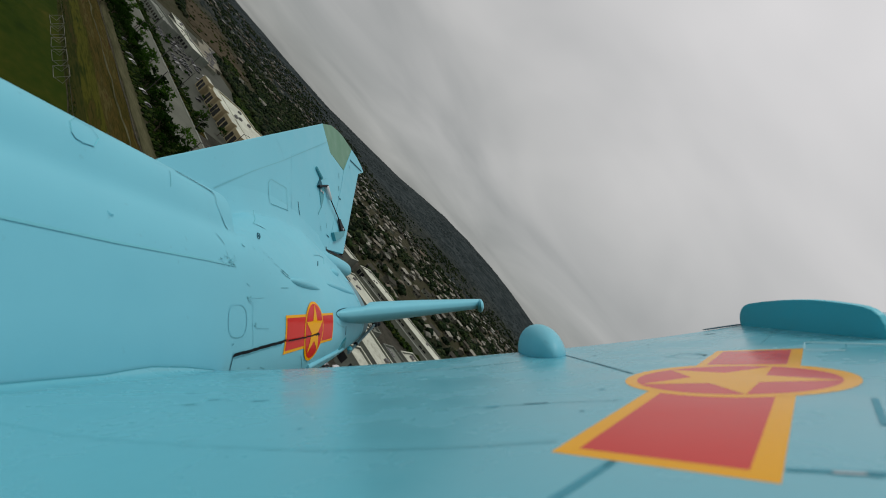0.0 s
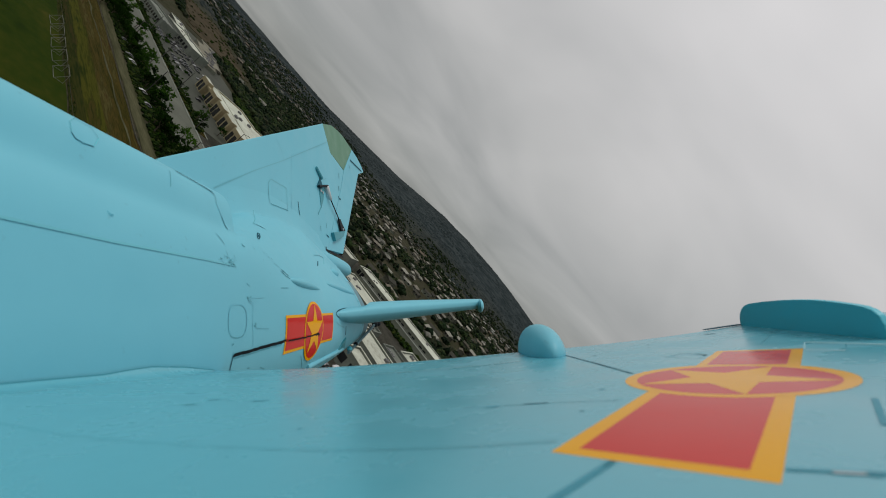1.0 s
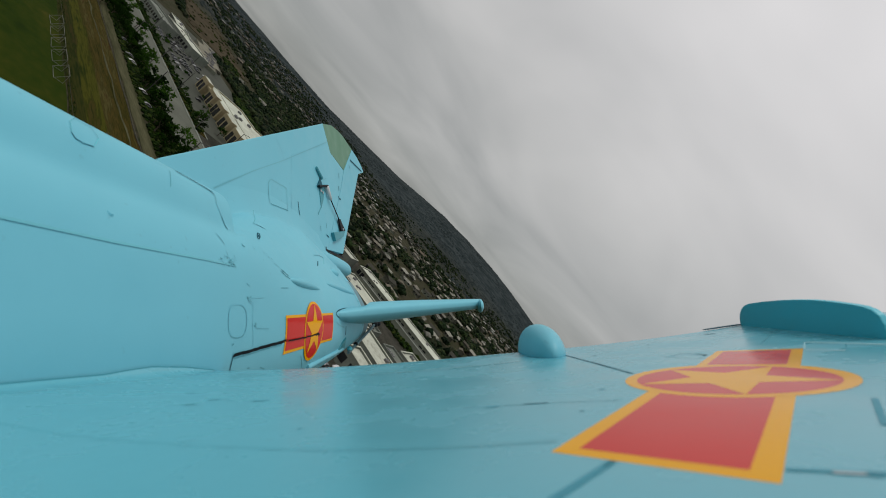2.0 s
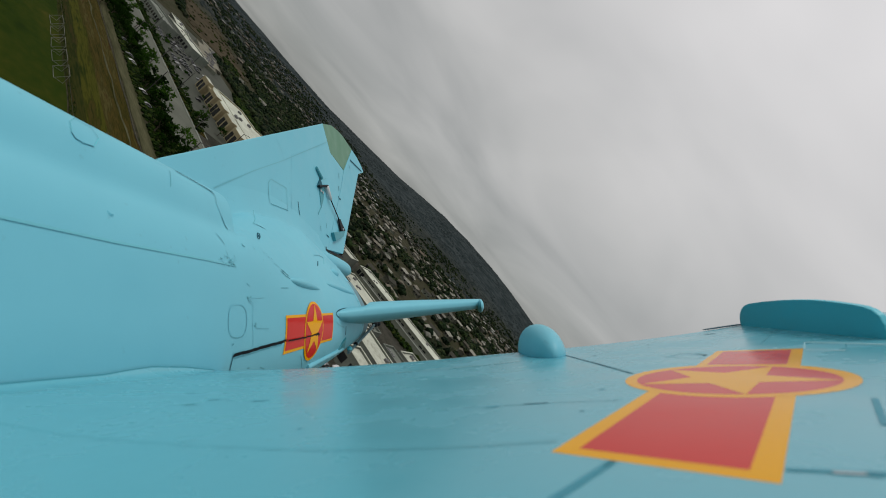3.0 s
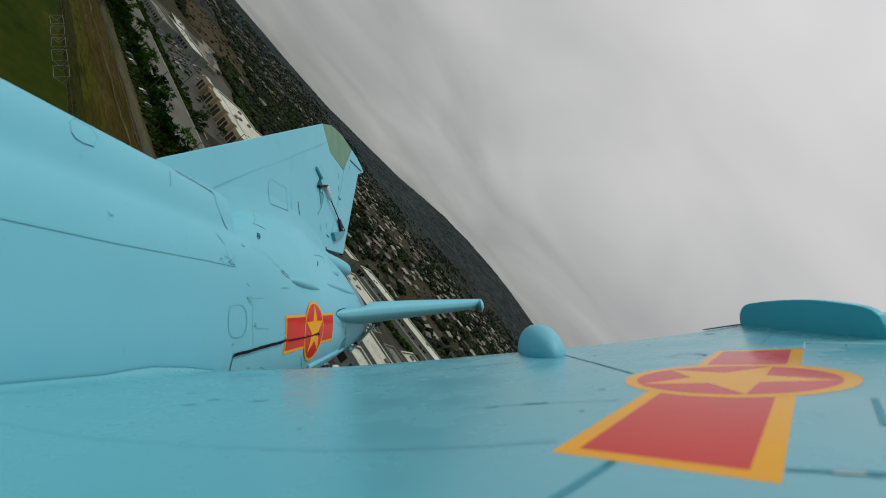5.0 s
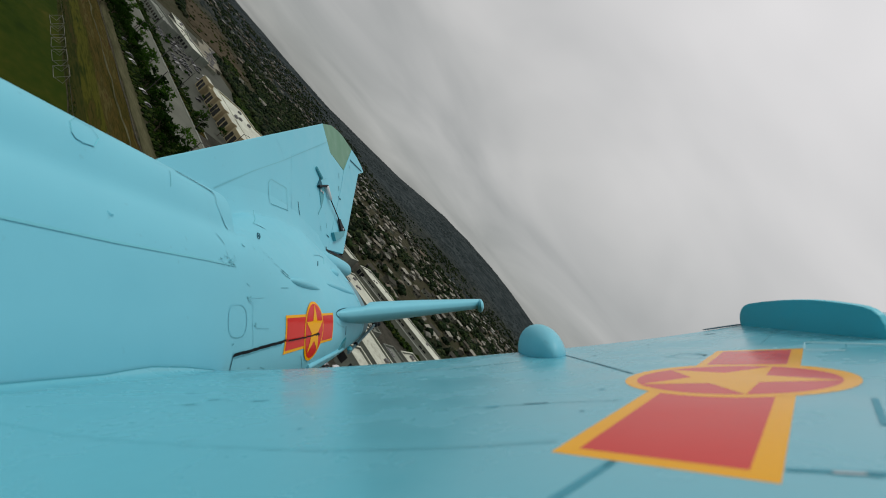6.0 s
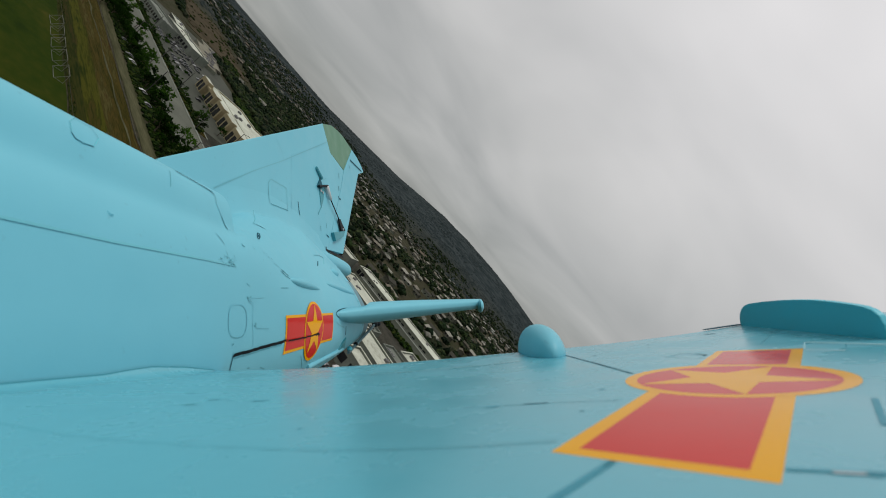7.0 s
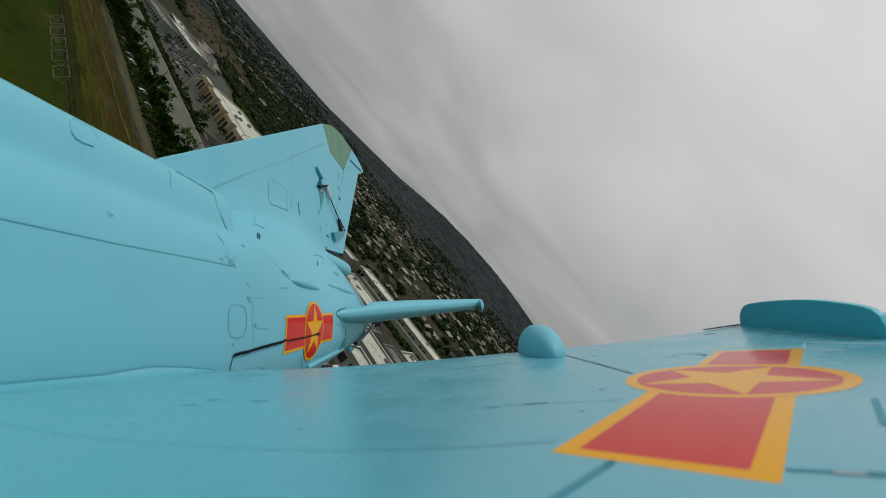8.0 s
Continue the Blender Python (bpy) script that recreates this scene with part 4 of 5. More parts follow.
for y0, w0, m0 in ((1.33, 0.0022, SEAM_FAINT), (1.405, 0.010, DARK_TEAL)):
    part("exhaust_ring", ribbon([(y0, a) for a in range(58, -82, -3)], w0, hull, 0.0009), m0, fuselage)
for a0 in (36, 22, -14, -30, -46):
    part("exhaust_joint", ribbon([(1.33, a0), (1.41, a0)], 0.002, hull, 0.0005), SEAM_FAINT, fuselage)
# dark gap round the tailplane's root
part("root_gap", ribbon([(1.22 + 0.19 * math.cos(radians(d)), -0.5 + 8.2 * math.sin(radians(d))) for d in range(55, 241, 7)], 0.0028, hull, 0.0007), SEAM, fuselage)

# The nozzle lip's shaded grey is put into this band's colour.
part("nozzle_band", ribbon([(1.378, a) for a in range(58, -62, -3)], 0.080, hull, 0.0006), NOZZLE, fuselage, "exhaust nozzle band coloured as shaded grey-teal")
# smooth filler where the wing meets the fuselage: a humped upper edge on the hull, a soft lower edge on the wing
JOINT = [(0.12, -20.5), (0.20, -22.6), (0.268, -24.3), (0.305, -25.0), (0.355, -26.0), (0.383, -25.7), (0.412, -25.8), (0.465, -28.2), (0.525, -31.9)]
FOOT = [(0.12, 0.022), (0.268, 0.019), (0.305, 0.017), (0.355, 0.016), (0.412, 0.018), (0.465, 0.012), (0.525, 0.002)]
rings = []
for i in range(50):
    y = 0.12 + 0.405 * i / 49
    top = Vector(hull(y, lerp(JOINT, y), 0.0008))
    x = top.x / S + lerp(FOOT, y) + 0.003 * noise.noise(Vector((0, y * 14, 2.0)))
    foot = Vector(wing_top(x, y - 0.012, 0.0004))
    corner = Vector((top.x, (top.y + foot.y) / 2, foot.z)) * 0.6 + (top + foot) * 0.2
    curve = [top * ((1 - t) ** 2) + corner * (2 * t * (1 - t)) + foot * (t * t) for t in [k / 8 for k in range(9)]]
    under = Vector((top.x - S * 0.01, top.y, foot.z - S * 0.004))
    rings.append(curve + [foot - Vector((0, 0, S * 0.003)), under])
part("root_edge", ribbon([(y, lerp(JOINT, y) + 0.25) for y in [0.27 + 0.25 * i / 30 for i in range(31)]], 0.0016, hull, 0.0010), HULL_LINE, wing)
part("root_fillet", loft(rings), BLUE_WING, wing, "smooth painted filler along the wing root", smooth=True)

# ---- the land below: s runs along the road, q away from the playing field ----
TURN = -24.3
E1 = Vector((math.cos(radians(TURN)), math.sin(radians(TURN))))
E2 = Vector((-E1.y, E1.x))
EX, EY = 2.38, 19.04  # under the camera, on the plan
U = 1.6  # metres in one unit of the land's plan


def here(s, q, z=0.0, turn=0.0):
    """A place on the plan, for things drawn in metres."""
    p = (E1 * s + E2 * q) * U
    return pose(p.x, p.y, z * U, 0, 0, TURN + turn)


def at(s, q, z=0.0, turn=0.0):
    """A place on the plan, for things drawn in its units."""
    return here(s, q, z, turn) @ Matrix.Scale(U, 4)


def sq(s, q, z=0.0):
    p = (E1 * s + E2 * q) * U
    return (p.x, p.y, z * U)


def relief(x, y):
    """Height of the land: flat near, wooded hills far off."""
    d = math.hypot(x, y)
    az = math.degrees(math.atan2(x, y))
    k = max(0.0, min(1.0, (d - 1300) / 2900))
    k = k * k * (3 - 2 * k)
    crest = 125 + 146 * math.exp(-((az + 7) / 15.0) ** 2)
    rough = noise.noise(Vector((x * 0.0014, y * 0.0014, 3.0))) * 18 + noise.noise(Vector((x * 0.006, y * 0.006, 7.0))) * 5
    return k * max(0.0, crest + rough)


bm = bmesh.new()
rows = []
radii = [60, 180, 400, 640, 960, 1300] + [1300 + 88 * i for i in range(1, 41)]
AZ = 240
for r in radii:
    rows.append([bm.verts.new((r * math.sin(2 * math.pi * i / AZ), r * math.cos(2 * math.pi * i / AZ), relief(r * math.sin(2 * math.pi * i / AZ), r * math.cos(2 * math.pi * i / AZ)))) for i in range(AZ)])
mid = bm.verts.new((0, 0, 0))
for i in range(AZ):
    bm.faces.new((mid, rows[0][i], rows[0][(i + 1) % AZ]))
for a, b2 in zip(rows, rows[1:]):
    for i in range(AZ):
        j = (i + 1) % AZ
        bm.faces.new((a[i], b2[i], b2[j], a[j]))
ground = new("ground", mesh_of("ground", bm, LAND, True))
tagged(ground, "dark mottled land rising to wooded hills tinted as haze", "ground", kind="structure")


def strip(name, s0, s1, q0, q1, z, material, label, category, wobble=0.0, skew=0.0):
    """A band of ground with slightly uneven edges and a little thickness; skew turns it against the road."""
    n = max(2, int((s1 - s0) / 6))
    rings = []
    for i in range(n + 1):
        s = s0 + (s1 - s0) * i / n
        a, c = (noise.noise(Vector((s * 0.09, q, 1.0))) * wobble + skew * (s - s0) for q in (q0, q1))
        rings.append([sq(s, q0 + a, 0.0), sq(s, q1 + c, 0.0), sq(s, q1 + c, z), sq(s, q0 + a, z)])
    return tagged(new(name, mesh_of(name, loft(rings), material)), label, category, kind="structure")


FAR, NEAR = -420, 260
strip("playing_field", FAR, NEAR, -140, 46.4, 0.06, GRASS, "mown olive playing-field grass with worn patches", "grass", 0.4)
strip("grass_strip", FAR, NEAR, 46.6, 50.2, 0.05, OLIVE_DARK, "dark rough grass along the field's fence", "grass", 0.6)
strip("grass_strip", FAR, NEAR, 50.2, 54.2, 0.05, OLIVE, "yellow-olive rough grass between field and scrub", "grass", 0.6)
strip("scrub_strip", FAR, NEAR, 54.2, 61.4, 0.05, SCRUB, "dry brown scrub beside a dirt track", "ground", 0.6)
strip("dirt_path", FAR, NEAR, 54.6, 54.95, 0.10, DIRT, "narrow worn dirt footpath through scrub", "path", 0.9, 0.014)
strip("kerb", FAR, NEAR, 61.5, 61.75, 0.16, DIRT_PALE, "worn edging stones along a dirt track", "kerb", 0.35)
strip("dirt_track", FAR, NEAR, 62.3, 65.7, 0.10, DIRT, "grey packed dirt track beside a row of trees", "track", 0.5)
strip("verge", FAR, NEAR, 73.6, 75.9, 0.10, VERGE, "bright green grass verge with yellow patches", "verge", 0.7)
strip("pavement", FAR, NEAR, 76.0, 76.9, 0.20, CONCRETE, "broken pale concrete pavement along the road", "pavement", 0.35)
strip("road", FAR, NEAR, 77.0, 87.6, 0.08, ASPHALT, "wide worn grey asphalt road", "road")
strip("kerb", FAR, NEAR, 87.6, 88.5, 0.20, CONCRETE, "pale concrete kerb beside a planted strip", "kerb", 0.25)
strip("planted_strip", FAR, -160, 88.6, 92.2, 0.20, SCRUB, "dark planted strip between road and car park", "verge", 0.2)
strip("kerb", FAR, -160, 92.2, 92.8, 0.22, CONCRETE, "pale kerb along a planted strip", "kerb", 0.2)
strip("car_park", FAR, -168, 92.9, 152, 0.07, ASPHALT_PALE, "wide pale asphalt car park round the shops", "car park")
strip("car_park", -167.6, 60, 88.6, 178, 0.07, ASPHALT_DARK, "asphalt yard among flat-roofed shops", "car park")
strip("bare_slope", -1080, -455, 281, 345, 0.5, BROWN_SLOPE, "bare brown slope beyond the shops", "ground", 14.0, -0.20)


# ---- goals, fence, lamp posts ----
def goal(width, height, depth):
    g = tagged(new("football_goal"), "weathered white tubular football goal on olive grass", "goal", group="goals on the playing field")

    def bar(name, a, b3):
        bm = bmesh.new()
        tube(bm, a, b3, 0.036, n=8)
        part(name, bm, GOAL_TUBE, g)

    w = width / 2
    bar("crossbar", (-w, 0, height), (w, 0, height))
    for x in (-w, w):
        bar("post", (x, 0, 0), (x, 0, height))
        bar("stay", (x, 0, height), (x, depth, 0))
        bar("ground_bar", (x, 0, 0.08), (x, depth, 0.08))
    bar("ground_bar", (-w, depth, 0.08), (w, depth, 0.08))
    return g


first = goal(6.6, 2.2, 1.7)
first.matrix_world = at(-125.2, 46.0, 0.06, 180)
for s, t in ((-134.8, 181), (-143.6, 179), (-152.4, 180), (-161.4, 182), (-97.5, 181), (-88.5, 178), (-60, 183)):
    copy_thing(first, here(s, 45.9, 0.06, t))

fence = tagged(new("fence"), "thin pale rail fence along the playing field", "fence")
fence.matrix_world = at(-270, 46.75)
post_bm = bmesh.new()
tube(post_bm, (0, 0, 0), (0, 0, 1.1), 0.025, n=6)
post_me = mesh_of("post", post_bm, DIRT_PALE)
for i in range(80):
    p = new("post", post_me)
    p.parent = fence
    p.location = (i * 3.0, 0, 0)
bm = bmesh.new()
tube(bm, (0, 0, 1.05), (237, 0, 1.05), 0.035, n=6)
part("rail", bm, DIRT_PALE, fence)


def lamp_post(h, arm):
    lp = tagged(new("street_lamp"), "tall slender grey street lamp with one arm", "street lamp", group="lamps along the road")
    bm = bmesh.new()
    tube(bm, (0, 0, 0), (0, 0, h), 0.17, 0.11, 8)
    part("pole", bm, POLE, lp)
    bm = bmesh.new()
    tube(bm, (0, 0, h - 0.1), (0, arm, h + 0.3), 0.08, 0.07, 6)
    part("arm", bm, POLE, lp)
    bm = bmesh.new()
    box(bm, -0.22, arm - 0.3, h + 0.2, 0.22, arm + 0.6, h + 0.42)
    bmesh.ops.bevel(bm, geom=bm.edges[:], offset=0.06, segments=1, affect="EDGES")
    part("lamp_head", bm, POLE, lp)
    return lp


lamp = lamp_post(10.0, 1.8)
lamp.matrix_world = at(-162, 88.0, 0.07, 180)
for s, q, t in ((-196, 88, 180), (-232, 88, 180), (-270, 88, 180), (-128, 88, 180), (-92, 88, 180), (-158, 69, 0), (-208, 69, 0), (-256, 69, 0), (-112, 69, 0), (-160, 100, 0), (-250, 104, 0), (-285, 104, 0)):
    copy_thing(lamp, here(s, q, 0.07, t))


# ---- buildings ----
def plan_building(name, label, m, outline, h, roof_mat, wall_mat, parapet=0.5):
    """A flat-roofed block over a plan outline, given round from above: a wall to each side with its coping, a roof set below."""
    b4 = tagged(new(name), label, "building")
    b4.matrix_world = m
    t = 0.3
    n = len(outline)
    area = sum(outline[i][0] * outline[(i + 1) % n][1] - outline[(i + 1) % n][0] * outline[i][1] for i in range(n))
    for i in range(n):
        a, c = Vector(outline[i]), Vector(outline[(i + 1) % n])
        along = (c - a).normalized()
        inward = Vector((-along.y, along.x)) * (1 if area > 0 else -1)
        c2 = c - along * t
        for nm, z0, z1, o in (("wall", 0, h, 0.0), ("coping", h + 0.002, h + 0.14, 0.08)):
            bm = slab([(a - inward * o)[:], (c2 - inward * o)[:], (c2 + inward * (t + o))[:], (a + inward * (t + o))[:]], lambda x, y: (x, y, z0), lambda x, y: (x, y, z1))
            part(nm, bm, wall_mat if nm == "wall" else roof_mat, b4)
    bm = slab([tuple(p) for p in outline], lambda x, y: (x * 0.998, y * 0.998, h - parapet - 0.3), lambda x, y: (x * 0.998, y * 0.998, h - parapet))
    part("roof", bm, roof_mat, b4)
    return b4


def building(name, label, s0, s1, q0, q1, h, roof_mat, wall_mat, parapet=0.5, turn=0.0):
    w, d = (s1 - s0) / 2, (q1 - q0) / 2
    return plan_building(name, label, at((s0 + s1) / 2, (q0 + q1) / 2, 0.07, turn), [(-w, -d), (w, -d), (w, d), (-w, d)], h, roof_mat, wall_mat, parapet), w, d


unit_bm = bmesh.new()
box(unit_bm, -0.9, -0.6, 0, 0.9, 0.6, 0.9)
bmesh.ops.bevel(unit_bm, geom=unit_bm.edges[:], offset=0.08, segments=1, affect="EDGES")
box(unit_bm, -0.5, -0.3, 0.9, 0.0, 0.3, 1.1)
UNIT = mesh_of("roof_unit", unit_bm, mottled("grey_sheet_metal", [(0.10, 0.10, 0.10), (0.18, 0.18, 0.175)], 1.0, 0.5, 0.3))


def roof_units(b4, w, d, h, count, seed, parapet=0.5, size=1.0):
    rnd = random.Random(seed)
    for _ in range(count):
        u = new("roof_unit", UNIT)
        u.parent = b4
        u.location = (rnd.uniform(-w + 1.5, w - 1.5), rnd.uniform(-d + 1.5, d - 1.5), h - parapet)
        u.rotation_euler = (0, 0, rnd.choice((0, math.pi / 2)))
        k = size * rnd.uniform(0.7, 1.3)
        u.scale = (k, k, k * 0.8)


def windows_on(b4, w, d, h, step, wide, tall, pairs=False):
    """Dark panes along the front wall."""
    n = int((2 * w - 1) / step)
    for i in range(n):
        for j in ((0, 1) if pairs else (0,)):
            x0 = -w + 1.0 + i * step + j * (wide + 0.5)
            bm = bmesh.new()
            box(bm, x0, -d - 0.06, h * 0.25, x0 + wide, -d - 0.004, h * 0.25 + tall)
            part("window", bm, DARK_GLASS, b4)


# the long store by the car park: x along the road, y away from it
store = plan_building("long_store", "long white-roofed store with cream and maroon front", at(-186, 112, 0.07),
                      [(-47, 1), (46, 1), (50, 6), (24, 37), (-10, 35), (-11, 29), (-28, 26), (-29, 19), (-48, 17)], 5.8, WHITE_ROOF, CREAM)
rnd = random.Random(3)
for _ in range(26):
    u = new("roof_unit", UNIT)
    u.parent = store
    x = rnd.uniform(-44, 38)
    u.location = (x, rnd.uniform(3, 14 if x < -30 else 22 if x < -12 else 28), 5.3)
    u.rotation_euler = (0, 0, rnd.choice((0, math.pi / 2)))
bm = bmesh.new()
box(bm, -47, -3.4, 0, 18, 0.996, 5.6)
part("front_block", bm, CREAM, store)
bm = bmesh.new()
box(bm, -46.6, -3.0, 5.604, 17.6, 0.996, 5.68)
part("front_roof", bm, WHITE_ROOF, store)
bm = bmesh.new()
box(bm, 18.004, -3.0, 0, 45.5, 0.996, 5.9)
part("maroon_wall", bm, MAROON, store)
bm = bmesh.new()
box(bm, 18.2, -2.7, 5.904, 45.2, 0.996, 5.98)
part("maroon_wall_roof", bm, WHITE_ROOF, store)
for x0, x1, top in ((-49, -40, 6.6), (-33.5, -24.5, 6.3), (-20.5, -11.5, 6.3), (-7.5, 1.5, 6.3), (6.0, 15.0, 6.3)):
    bm = bmesh.new()
    box(bm, x0, -6.2, 0, x1, -3.404, top)
    porch = part("porch", bm, CREAM, store)
    for k in (0.12, 0.56):
        bm = bmesh.new()
        box(bm, x0 + (x1 - x0) * k, -6.27, 0.3, x0 + (x1 - x0) * (k + 0.32), -6.204, 4.6)
        part("window", bm, DARK_GLASS, porch)
    bm = bmesh.new()
    box(bm, x0 - 0.02, -5.6, 2.2, x0 - 0.004, -4.0, 5.2)
    part("window", bm, DARK_GLASS, porch)
    bm = bmesh.new()
    box(bm, x0 + 0.3, -5.9, top + 0.004, x1 - 0.3, -3.7, top + 0.06)
    part("porch_roof", bm, WHITE_ROOF, porch)
for i in range(5):
    bm = bmesh.new()
    tube(bm, (-39.2 + i * 1.35, -5.2, 0), (-39.2 + i * 1.35, -5.2, 4.4), 0.22, n=8)
    part("column", bm, CREAM, store)
bm = bmesh.new()
box(bm, -39.8, -5.6, 4.4, -33.6, -3.404, 5.2)
part("colonnade_roof", bm, CREAM, store)
for x0 in (-23.6, -10.6):
    bm = bmesh.new()
    box(bm, x0, -3.5, 0.2, x0 + 2.2, -3.404, 4.0)
    part("window", bm, DARK_GLASS, store)
# box trailer and a small shop with dark bays past the maroon wall
trailer = tagged(new("box_trailer"), "grey-white box trailer parked by a maroon wall", "trailer")
trailer.matrix_world = here(-152, 105.0, 0.08, 6)
bm = bmesh.new()
box(bm, -4.6, -1.1, 0.9, 4.6, 1.1, 3.0)
bmesh.ops.bevel(bm, geom=bm.edges[:], offset=0.06, segments=1, affect="EDGES")
part("body", bm, GREY_WALL, trailer)
for x in (-3.6, -2.5, 3.0):
    for y in (-1.05, 0.75):
        bm = bmesh.new()
        tube(bm, (x, y, 0.45), (x, y + 0.3, 0.45), 0.45, n=12)
        part("wheel", bm, RUBBER, trailer)
bm = bmesh.new()
box(bm, -4.4, -0.5, 0.6, 4.4, 0.5, 0.898)
part("chassis", bm, POLE, trailer)
shop, w, d = building("shop", "small white-roofed shop with dark open bays", -144, -108, 98, 106.5, 3.5, WHITE_ROOF, GREY_WALL, 0.3, 3.7)
# Dark panes stand in for the shade inside the open bays.
windows_on(shop, w, d, 1.0, 3.6, 2.9, 2.4)
bm = bmesh.new()
box(bm, -w, -d - 1.4, 2.8, w, -d - 0.003, 3.0)
part("canopy", bm, WHITE_ROOF, shop)

# long narrow row building set askew, with paired dark windows
row, w, d = building("row_building", "long narrow white-roofed row building with paired windows", -130, -58, 164.5, 176, 4.2, WHITE_ROOF, HOUSE_WALL, 0.3)
row.matrix_world = at(-127.0, 160.0, 0.07, 16.0) @ pose(w, d, 0)
roof_units(row, w, d, 4.2, 10, 5, 0.3, 0.6)
windows_on(row, w, d, 4.2, 7.2, 1.7, 2.0, True)
annexe, w, d = building("row_annexe", "low pale lean-to along a row building", -120, -66, 158, 162, 2.6, CONCRETE, HOUSE_WALL, 0.2)
annexe.matrix_world = at(-119.0, 156.2, 0.07, 16.0) @ pose(w, d, 0)

# flat-roofed shops of the yard: s0, s1, q0, q1, height, units, turn, roof
SHOPS = ((-73, -38, 111.0, 122.5, 5.0, 5, 6, WHITE_ROOF), (-62, -30, 102.4, 109.6, 4.6, 3, 6, WHITE_ROOF), (-71, -50, 129.0, 136.6, 4.0, 3, 8, CONCRETE), (-72, -48, 141.0, 153.0, 4.2, 3, 12, WHITE_ROOF),
         (-111, -90, 134.0, 147.0, 4.0, 4, 12, WHITE_ROOF), (-140, -129, 151.0, 160.0, 4.2, 2, 20, WHITE_ROOF), (-88, -76, 126.0, 132.0, 3.6, 2, 10, CONCRETE), (-46, -20, 128.0, 150.0, 4.6, 4, 6, WHITE_ROOF),
         (-26, 6, 104.0, 122.0, 5.0, 4, 4, CONCRETE), (-104, -90, 112.0, 120.0, 3.8, 2, 14, CONCRETE), (-120, -108, 118.0, 128.0, 4.0, 2, 14, CONCRETE),
         (-344, -300, 112.0, 124.0, 5.0, 5, 10, WHITE_ROOF), (-350, -306, 96.5, 106.0, 4.6, 4, 6, CONCRETE))
for sd, (s0, s1, q0, q1, h, n, t, rm) in enumerate(SHOPS):
    b5, w, d = building("flat_roofed_shop", "pale flat-roofed shop with grey rooftop units", s0, s1, q0, q1, h, rm, GREY_WALL, 0.5, t)
    roof_units(b5, w, d, h, n, 40 + sd, 0.5, 0.8)
    windows_on(b5, w, d, h, 4.0, 2.4, 2.0)
# a low gravel-roofed row of shops with an uneven edge beyond the car park, and a white store with a dark front past it
rear = plan_building("gravel_roofed_shops", "low beige gravel-roofed row of shops with many roof units", at(-316, 128, 0.07),
                     [(2, 0), (4, 11), (-14, 15), (-16, 21), (-46, 26), (-50, 33), (-84, 36), (-108, 41), (-112, 30), (-84, 24), (-80, 17), (-52, 12), (-48, 5), (-22, 3)], 2.2, GRAVEL, HOUSE_WALL, 0.3)
rnd = random.Random(61)
for _ in range(46):
    u = new("roof_unit", UNIT)
    u.parent = rear
    x = rnd.uniform(-96, -2)
    u.location = (x, -0.36 * x + rnd.uniform(-4.5, 5) + 3, 1.9)
    u.rotation_euler = (0, 0, rnd.choice((0, math.pi / 2)))
    k = rnd.uniform(0.6, 1.7)
    u.scale = (k, k, k * 0.7)
far_store, w, d = building("white_store", "white flat-roofed store with a dark glazed front", -400, -350, 122, 131, 2.8, WHITE_ROOF, HOUSE_WALL, 0.4, -4)
roof_units(far_store, w, d, 2.8, 7, 62, 0.4, 1.1)
windows_on(far_store, w, d, 2.8, 4.6, 3.4, 1.6)


# ---- cars ----
def car(paint_mat, label):
    c = tagged(new("parked_car"), label, "car", group="cars by the road")
    prof = [(-2.2, 0.35), (-2.2, 0.85), (-1.3, 0.95), (-0.7, 1.45), (0.8, 1.48), (1.6, 1.0), (2.2, 0.9), (2.25, 0.35)]
    bm = slab(prof, lambda x, z: (x, -0.85, z), lambda x, z: (x, 0.85, z), 0.07)
    part("body", bm, paint_mat, c)
    bm = slab([(-1.2, 0.98), (-0.72, 1.38), (0.78, 1.40), (1.45, 1.02)], lambda x, z: (x, -0.87, z), lambda x, z: (x, 0.87, z), 0.01)
    part("side_windows", bm, DARK_GLASS, c)
    for x in (-1.35, 1.4):
        for y in (-0.86, 0.64):
            bm = bmesh.new()
            tube(bm, (x, y, 0.33), (x, y + 0.22, 0.33), 0.33, n=12)
            part("wheel", bm, RUBBER, c)
    return c


protos = [car(CAR_PAINTS[0], "white saloon car parked on asphalt"), car(CAR_PAINTS[1], "dark saloon car parked on asphalt"), car(CAR_PAINTS[2], "silver saloon car parked on asphalt")]
rnd = random.Random(21)
spots = [(s + rnd.uniform(-0.4, 0.4), q + rnd.uniform(-0.4, 0.4), 90) for q, lo, hi in ((98.5, -330, -236), (103.5, -330, -240), (107.5, -330, -246), (112, -330, -250), (117, -330, -254), (121.5, -320, -262)) for s in range(lo, hi, 3) if rnd.random() < 0.55]
spots += [(s, q, 90) for s in range(-105, -20, 4) for q in (95.0, 99.5) if rnd.random() < 0.4]
spots += [(-226, 84, 0), (-100, 80, 0), (-300, 85, 180), (-70, 85, 180), (-215, 104, 40), (-207, 100.5, 100)]
dirt_cars = [(-183, 68.4, 95), (-158, 68.5, 92)]
for i, proto in enumerate(protos):
    proto.matrix_world = here(*spots[i][:2], 0.08, spots[i][2])
for s, q, t in spots[3:]:
    copy_thing(rnd.choice((protos[0], *[protos[1]] * 7, protos[2])), here(s, q, 0.08, t + rnd.uniform(-3, 3)))
for s, q, t in dirt_cars:
    tagged(copy_thing(protos[0], here(s, q, 0.11, t)), "white saloon car parked on dirt under trees", group="cars under the trees")
